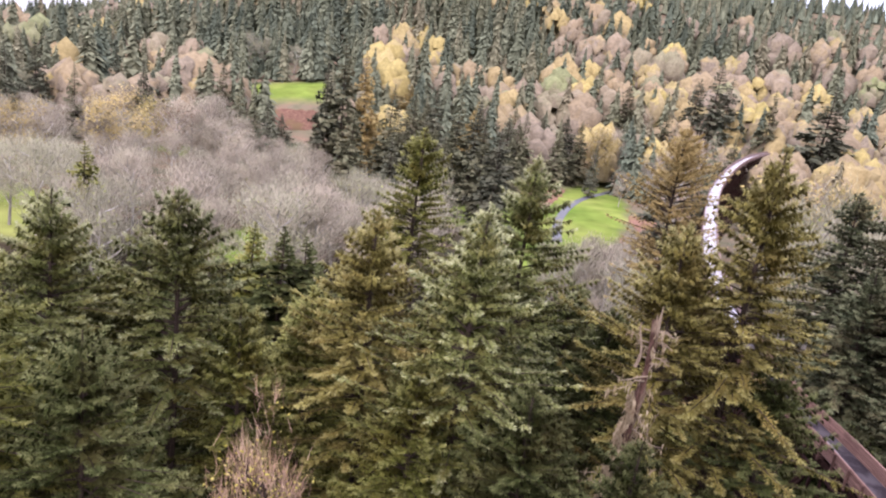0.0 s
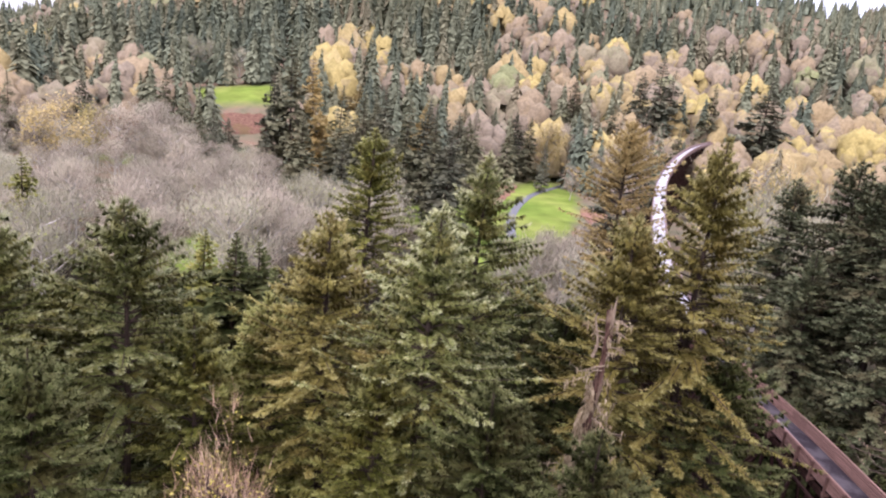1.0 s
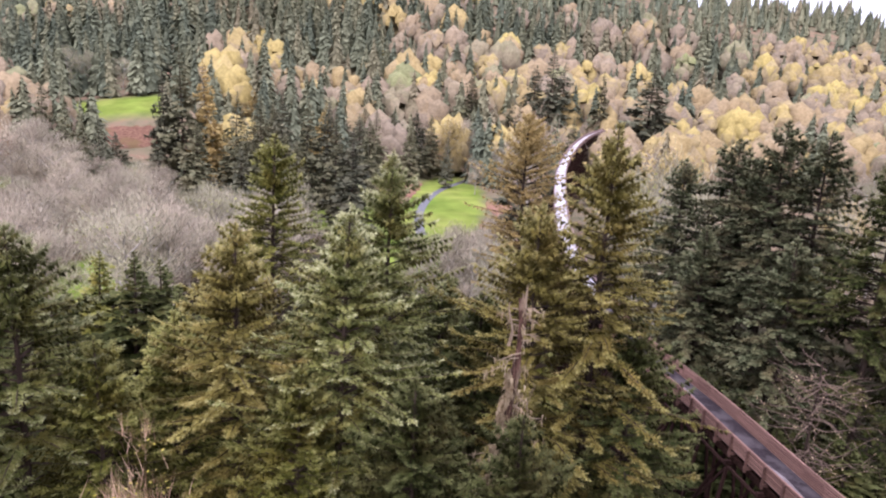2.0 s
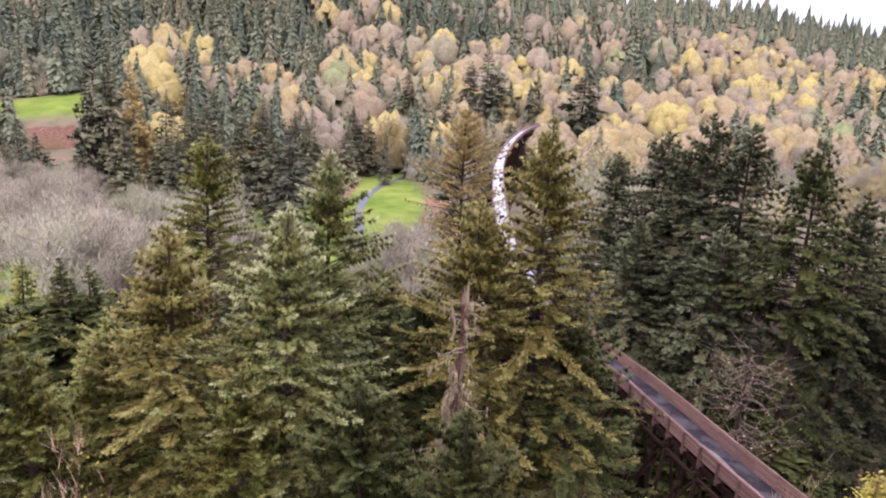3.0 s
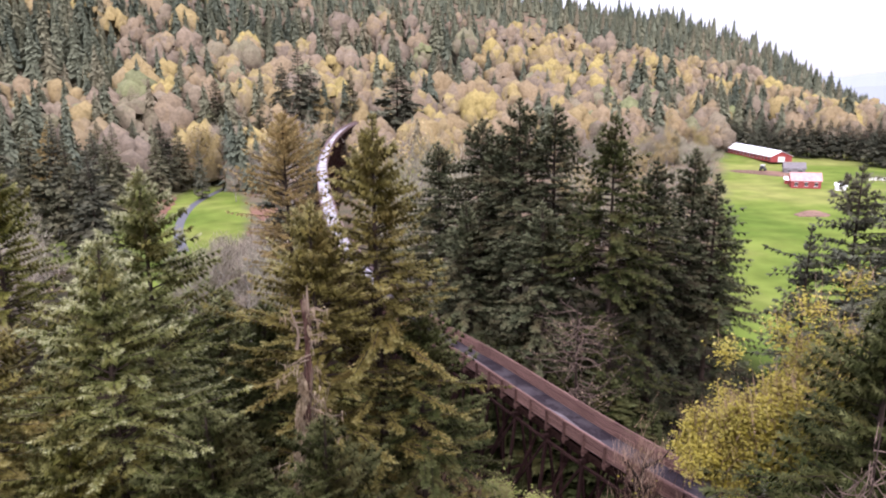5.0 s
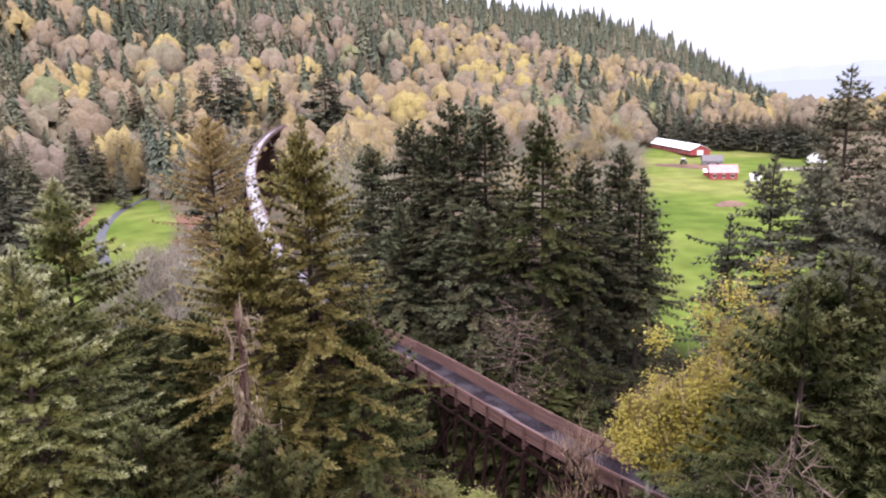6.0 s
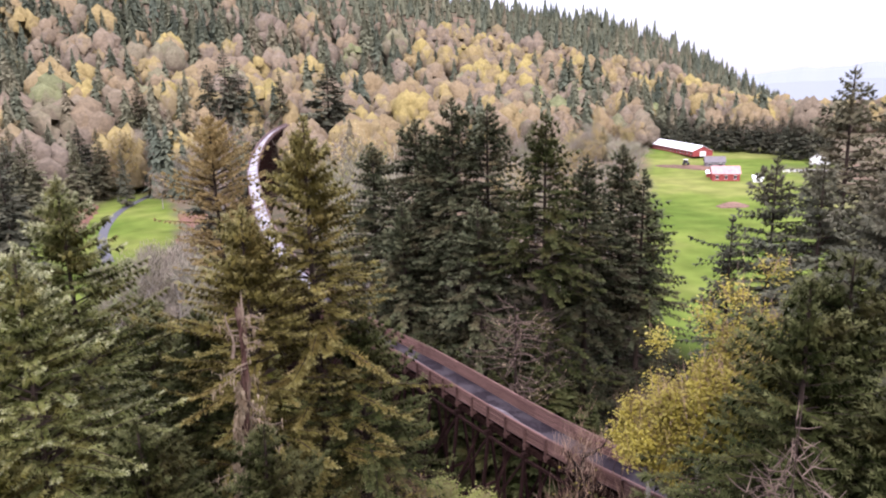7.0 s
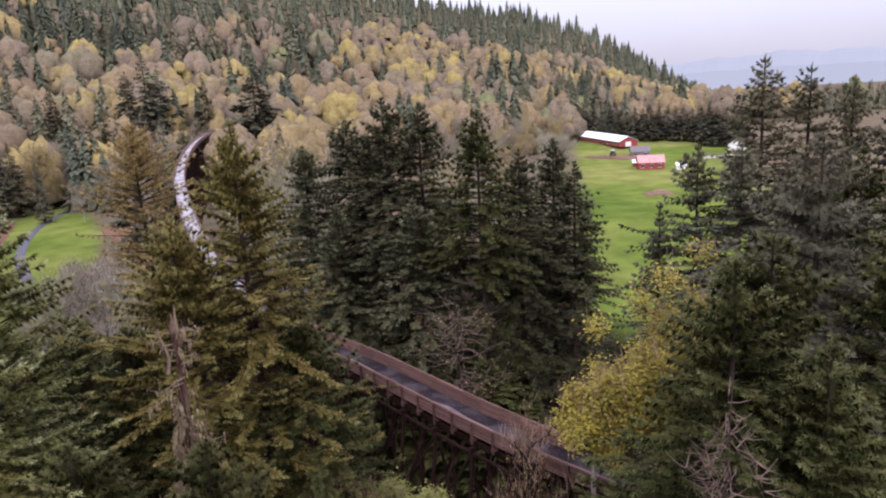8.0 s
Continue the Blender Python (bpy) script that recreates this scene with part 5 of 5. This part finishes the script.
# dark young firs added in the gully behind the trestle, to deepen its shade
for i in range(15):
    az = 12.5 + 1.25 * i
    r = 74 - 0.85 * i + rnd.uniform(-3, 3)
    plant("fir_green", az, r, top(az, r, -20.5 - 0.3 * i + rnd.uniform(-1.5, 1.0)), "young deep green fir added to darken the gully behind the trestle", "firs in the gully", 1.6)
# a dark hedge of firs behind the long barn
for i in range(26):
    az = 31.5 + i * 0.62
    plant("fir_dark", az, 470 - 3.0 * i + rnd.uniform(-8, 8), rnd.uniform(17, 23), "dark fir in the shelter belt behind the barn", "shelter belt", 1.3)
# trees that bound the field on its near side
for i in range(72):
    az, r = rnd.uniform(21, 33.8), rnd.uniform(140, 390)
    plant(rnd.choice(["bare", "golden", "mossy", "rusty"]), az, r, rnd.uniform(11, 17), "", "trees at the edge of the field", 1.2)
# firs that fill the stand behind the first row
for i in range(24):
    az, r = -58 + i * 2.5 + rnd.uniform(-1, 1), rnd.uniform(50, 74)
    plant(rnd.choice(["fir", "fir_dark", "fir_dark"]), az, r, top(az, r, rnd.uniform(-21, -16.5)), "dark fir in the second row of the stand", "firs in the valley", 1.25)

# ---- far woods ----
def woods(name, n, rmin, rmax, conifer_share, seed, tris_c, tris_d, label, azr=(-66, 66), size_d=1.0, tall=1.0):
    rng = np.random.default_rng(seed)
    u = rng.random(n)
    r = np.sqrt(rmin**2 + u * (rmax**2 - rmin**2))
    az = rng.uniform(azr[0], azr[1], n)
    x, y = r * np.sin(np.radians(az)), r * np.cos(np.radians(az))
    keep = (meadow(x, y) < 0.25) & (r > smooth_key(az, FOOT_R) - 40) & ~((np.abs(az + 32.6) < 2.4) & (r < 385))
    for lx, ly, _ in LINE[::4]:
        keep &= np.hypot(x - lx, y - ly) > 8
    for px, py in PLACED:
        keep &= np.hypot(x - px, y - py) > 5
    x, y, r, az = x[keep], y[keep], r[keep], az[keep]
    z = ground_z(x, y)
    mixn = wave(x, y, 90, 3.0) * 0.36 + 0.3 * wave(x, y, 34, 1.0) + rng.normal(0, 0.24, len(x))
    share = conifer_share(r, az)
    con = mixn + 0.5 < share
    for kind in ("c", "d"):
        sel = con if kind == "c" else ~con
        m = int(sel.sum())
        if not m:
            continue
        bx, by, bz = x[sel], y[sel], z[sel]
        spec = np.clip(0.45 + 0.3 * wave(bx, by, 55, 5.0) + rng.normal(0, 0.24, m), 0, 1)
        if kind == "c":
            h = rng.uniform(24, 41, m) * tall * (1 + 0.2 * wave(bx, by, 40))
            wide_ = rng.uniform(0.21, 0.31, m) * h
            v, f, vn = fir_crowns(rng, h, wide_, tris_c)
        else:
            h = rng.uniform(20, 31, m)
            wide_ = rng.uniform(0.3, 0.44, m) * h * size_d
            v, f, vn = leaf_crowns(rng, h, wide_, tris_d)
        v = v + np.stack([bx, by, bz], -1)[:, None]
        k = len(f)
        tt = (f[None] + (np.arange(m) * v.shape[1])[:, None, None]).reshape(-1, 3)
        vv, nn, at_ = v.reshape(-1, 3), vn.reshape(-1, 3), np.repeat(spec, k)
        whose = np.repeat(np.arange(m), k)
        high = (vv[tt].mean(1)[:, 2] - bz[whose]) / h[whose]
        bias = np.clip(0.6 + 0.3 * wave(bx, by, 90, 1.3) + rng.normal(0, 0.4, m), -0.5, 1.0)
        leafy = np.clip((high - 0.6) * 1.3 + bias[whose] + rng.normal(0, 0.22, len(tt)), 0, 1)
        me = indexed(name + "_" + kind, vv, tt, nn, species=at_, leafy=leafy)
        ob = under("fir_forest" if kind == "c" else "autumn_forest", me, M_WOODS_C if kind == "c" else M_WOODS_D)
        tagged(ob, label[0] if kind == "c" else label[1], "forest", kind="stuff")


woods("lower", 2300, 300, 620, lambda r, az: 0.58 + 0.08 * (az < -12) + 0.08 * (az < -27) - 0.1 * (az > 10) - 0.16 * (az > 18) + np.clip((r - 440) / 450, 0, 1) * (az < 16), 71, 290, 13,
      ("green firs on the lower mountain slope", "yellow and rust autumn trees on the lower slope"), size_d=1.2)
woods("upper", 3900, 600, 985, lambda r, az: 0.66 + (r - 600) / 260 - 0.95 * (az > 16) * (r < 690), 72, 115, 8,
      ("dense dark firs over the upper mountain slope", "scattered yellow trees on the upper mountain slope"), tall=0.68)


# unseen firs added behind and beside the viewer, to block low sky light
def blocking_forest():
    rng = np.random.default_rng(75)
    n = 1500
    az, r = np.radians(rng.uniform(66, 294, n)), np.sqrt(rng.uniform(45.0**2, 330.0**2, n))
    x, y = r * np.sin(az), r * np.cos(az)
    keep = np.hypot(x - 32, y - 10) > 16
    x, y = x[keep], y[keep]
    m, k = len(x), 36
    h = rng.uniform(30, 42, m)
    z = ground_z(x, y)
    t = (np.arange(k)[None] + rng.random((m, k))) / k
    ang, half = rng.uniform(0, 2 * np.pi, (m, k)), rng.uniform(0.35, 0.6, (m, k))
    rad = (0.17 * h)[:, None] * (1 - t) ** 0.7 * rng.uniform(0.6, 1.3, (m, k)) + 0.25
    c = np.stack([x[:, None] + 0 * t, y[:, None] + 0 * t, z[:, None] + h[:, None] * (0.05 + 0.95 * t)], -1)
    tip = c + np.stack([0 * t, 0 * t, 0.9 * rad + 0.05 * h[:, None]], -1)
    a = c + np.stack([rad * np.cos(ang - half), rad * np.sin(ang - half), -0.2 * rad], -1)
    b = c + np.stack([rad * np.cos(ang + half), rad * np.sin(ang + half), -0.2 * rad], -1)
    me = soup("blocking_firs", np.stack([a, b, tip], 2).reshape(-1, 3, 3), species=np.repeat(rng.random(m), k))
    tagged(under("fir_forest", me, M_WOODS_C), "unseen tall firs added all round to block low sky light", "forest", kind="stuff")


blocking_forest()


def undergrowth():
    """Ferny leaves added on the floor of the stand, its shade put into their near-black colour."""
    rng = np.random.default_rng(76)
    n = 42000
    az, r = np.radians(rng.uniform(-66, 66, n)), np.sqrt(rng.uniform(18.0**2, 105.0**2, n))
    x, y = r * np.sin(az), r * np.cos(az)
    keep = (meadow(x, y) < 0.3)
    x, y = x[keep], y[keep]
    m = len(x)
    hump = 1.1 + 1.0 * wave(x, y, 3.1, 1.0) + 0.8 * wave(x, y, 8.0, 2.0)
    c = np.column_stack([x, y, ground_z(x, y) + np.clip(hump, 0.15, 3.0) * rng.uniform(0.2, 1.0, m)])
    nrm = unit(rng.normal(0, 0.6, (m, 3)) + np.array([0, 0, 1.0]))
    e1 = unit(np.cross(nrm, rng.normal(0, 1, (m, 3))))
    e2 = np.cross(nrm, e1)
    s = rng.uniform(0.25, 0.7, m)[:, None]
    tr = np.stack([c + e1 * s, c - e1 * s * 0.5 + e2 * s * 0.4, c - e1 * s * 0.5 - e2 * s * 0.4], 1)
    tagged(under("undergrowth", soup("undergrowth", tr), M_UNDER), "near-black leaves added to carry the shade on the forest floor", "undergrowth", kind="stuff")


undergrowth()


# ---- the farm across the field ----
def gable(name, x, y, turn, length, width, eave, ridge, wall_mat, roof_mat, label, openings=6):
    g = float(ground_z(x, y)) - 0.25
    root = tagged(empty(name, x, y, g, turn), label, "barn")
    bm = bmesh.new()
    prof = [(-width / 2, 0), (width / 2, 0), (width / 2, eave), (0, ridge - 0.12), (-width / 2, eave)]
    ends = [[bm.verts.new((sx * length / 2, py, pz)) for py, pz in prof] for sx in (-1, 1)]
    bm.faces.new(ends[0])
    bm.faces.new(ends[1][::-1])
    for i in range(5):
        j = (i + 1) % 5
        bm.faces.new((ends[0][j], ends[0][i], ends[1][i], ends[1][j]))
    bmesh.ops.recalc_face_normals(bm, faces=bm.faces)
    part("wall", bm, wall_mat, root)
    slope = math.atan2(ridge - eave, width / 2)
    run = math.hypot(ridge - eave, width / 2) + 0.5
    for sg in (-1, 1):
        bm = bmesh.new()
        m = Matrix.Translation((0, sg * (width / 4 + 0.1), (eave + ridge) / 2)) @ Matrix.Rotation(-sg * slope, 4, "X")
        add_box(bm, (0, 0, 0.05), (length + 0.9, run, 0.1), m)
        for k in range(int(length // 3)):
            add_box(bm, (-length / 2 + 1.5 + 3 * k, 0, 0.13), (0.09, run, 0.06), m)
        part("roof", bm, roof_mat, root)
    for k in range(openings):
        xx = -length / 2 + length * (k + 0.5) / openings
        for sg in (-1, 1):
            bm = bmesh.new()
            add_box(bm, (xx, sg * (width / 2 + 0.01), eave * 0.55), (length / openings * 0.35, 0.06, eave * 0.45))
            w = part("window", bm, M_DARK, root)
            bm = bmesh.new()
            for dz in (-1, 1):
                add_box(bm, (xx, sg * (width / 2 + 0.05), eave * 0.55 + dz * eave * 0.24), (length / openings * 0.4, 0.06, 0.12))
            part("frame", bm, M_WHITE, w)
    bm = bmesh.new()
    add_box(bm, (length / 2 + 0.03, 0, eave * 0.45), (0.08, width * 0.3, eave * 0.9))
    part("door", bm, M_WHITE, root)
    return root


def heading(a, b):
    return math.degrees(math.atan2(b[1] - a[1], b[0] - a[0]))


BARN_A, BARN_B = (262.0, 380.0), (244.0, 306.0)
gable("long_barn", (BARN_A[0] + BARN_B[0]) / 2, (BARN_A[1] + BARN_B[1]) / 2, heading(BARN_A, BARN_B), 74, 11, 2.9, 5.4, M_REDWALL, M_WHITEROOF,
      "long low red barn with a white metal roof", 16)
gable("red_barn", 205.5, 243, -32, 11, 8, 3.2, 6.0, M_REDWALL, M_PINKROOF, "red barn with a faded pink metal roof", 3)
gable("lean_to", 206, 252, -32, 4.5, 3.5, 2.0, 3.0, M_REDWALL, M_WHITEROOF, "small open-sided red shed with pale roof", 1)
gable("white_shed", 213, 232, -32, 3.6, 3.0, 2.0, 3.0, M_WHITE, M_WHITEROOF, "small white shed beside the red barn", 1)
gable("dark_shed", 230, 280, -32, 9, 7, 2.6, 5.0, M_GREYROOF, M_GREYROOF, "grey-roofed weathered shed between the barns", 2)
gable("farm_house", 280, 264, 35, 10, 8, 3.0, 6.0, M_WHITE, M_GREYROOF, "white farm house behind the firs", 3)


def yard(x, y, rx, ry, turn, label, mat=M_SOIL):
    n = 40
    a = np.linspace(0, 2 * np.pi, n, endpoint=False)
    c, s = math.cos(radians(turn)), math.sin(radians(turn))
    rng = np.random.default_rng(int(abs(x)))
    k = 1 + 0.12 * np.sin(3 * a) + rng.normal(0, 0.05, n)
    verts, faces = [], []
    for f in (0.02, 0.3, 0.55, 0.78, 0.92, 1.0):
        u, v = rx * np.cos(a) * k * f, ry * np.sin(a) * k * f
        px, py = x + u * c - v * s, y + u * s + v * c
        verts += np.column_stack([px, py, ground_z(px, py) + (0.3 if f < 0.95 else 0.05)]).tolist()
    for i in range(5):
        faces += [(i * n + j, (i + 1) * n + j, (i + 1) * n + (j + 1) % n, i * n + (j + 1) % n) for j in range(n)]
    me = bpy.data.meshes.new("bare_soil")
    me.from_pydata(verts, [], faces)
    tagged(under("bare_soil", me, mat), label, "soil", kind="structure")


yard(218, 282, 18, 8, 110, "brown trodden yard between the barns")
yard(169, 195, 7, 5, 30, "bare brown patch worn into the field")
yard(-190, 296, 17, 11, 30, "red-brown bracken and bare earth on the slope", M_BRACKEN)
yard(-60, 290, 10, 40, 10, "red-brown bracken and bare earth on the slope", M_BRACKEN)

yard(-12, 250, 5, 22, 10, "red-brown bracken beside the grass by the path", M_BRACKEN)
yard(-9, 214, 7, 16, 10, "red-brown bracken beside the grass by the path", M_BRACKEN)


def farm_vehicle(x, y, turn):
    g = float(ground_z(x, y)) + 0.3
    root = tagged(empty("farm_tractor", x, y, g, turn), "dark tractor with a pale cab roof in the yard", "tractor")
    bm = bmesh.new()
    add_box(bm, (0.6, 0, 1.3), (2.6, 1.0, 0.9), None, 0.08)
    part("bonnet", bm, M_DARK, root)
    bm = bmesh.new()
    add_box(bm, (-1.3, 0, 1.9), (1.7, 1.7, 1.7), None, 0.1)
    cab = part("cab", bm, M_DARK, root)
    bm = bmesh.new()
    add_box(bm, (-1.3, 0, 2.85), (2.1, 2.0, 0.2), None, 0.05)
    part("roof", bm, M_WHITE, cab)
    for wx, wr in ((-1.4, 0.95), (1.4, 0.65)):
        for sg in (-1, 1):
            bm = bmesh.new()
            made = bmesh.ops.create_cone(bm, cap_ends=True, segments=18, radius1=wr, radius2=wr, depth=0.5)
            bmesh.ops.transform(bm, matrix=Matrix.Translation((wx, sg * 1.0, wr)) @ Matrix.Rotation(radians(90), 4, "X"), verts=made["verts"])
            part("wheel", bm, M_DARK, root)


farm_vehicle(221, 290, 40)


def fence(x0, y0, x1, y1, n):
    root = tagged(empty("field_fence", x0, y0, float(ground_z(x0, y0))), "white board fence beside the farm house", "fence")
    for i in range(n):
        f = i / (n - 1)
        x, y = x0 + (x1 - x0) * f, y0 + (y1 - y0) * f
        bm = bmesh.new()
        add_box(bm, (x - x0, y - y0, float(ground_z(x, y)) - float(ground_z(x0, y0)) + 0.6), (0.16, 0.16, 1.6))
        part("post", bm, M_WHITE, root)
    for h in (0.5, 0.9, 1.25):
        m, s = beam((0, 0, h), (x1 - x0, y1 - y0, float(ground_z(x1, y1)) - float(ground_z(x0, y0)) + h), 0.05, 0.16)
        bm = bmesh.new()
        add_box(bm, (0, 0, 0), (1, 1, 1), m @ s)
        part("board", bm, M_WHITE, root)


fence(240, 246, 268, 236, 12)
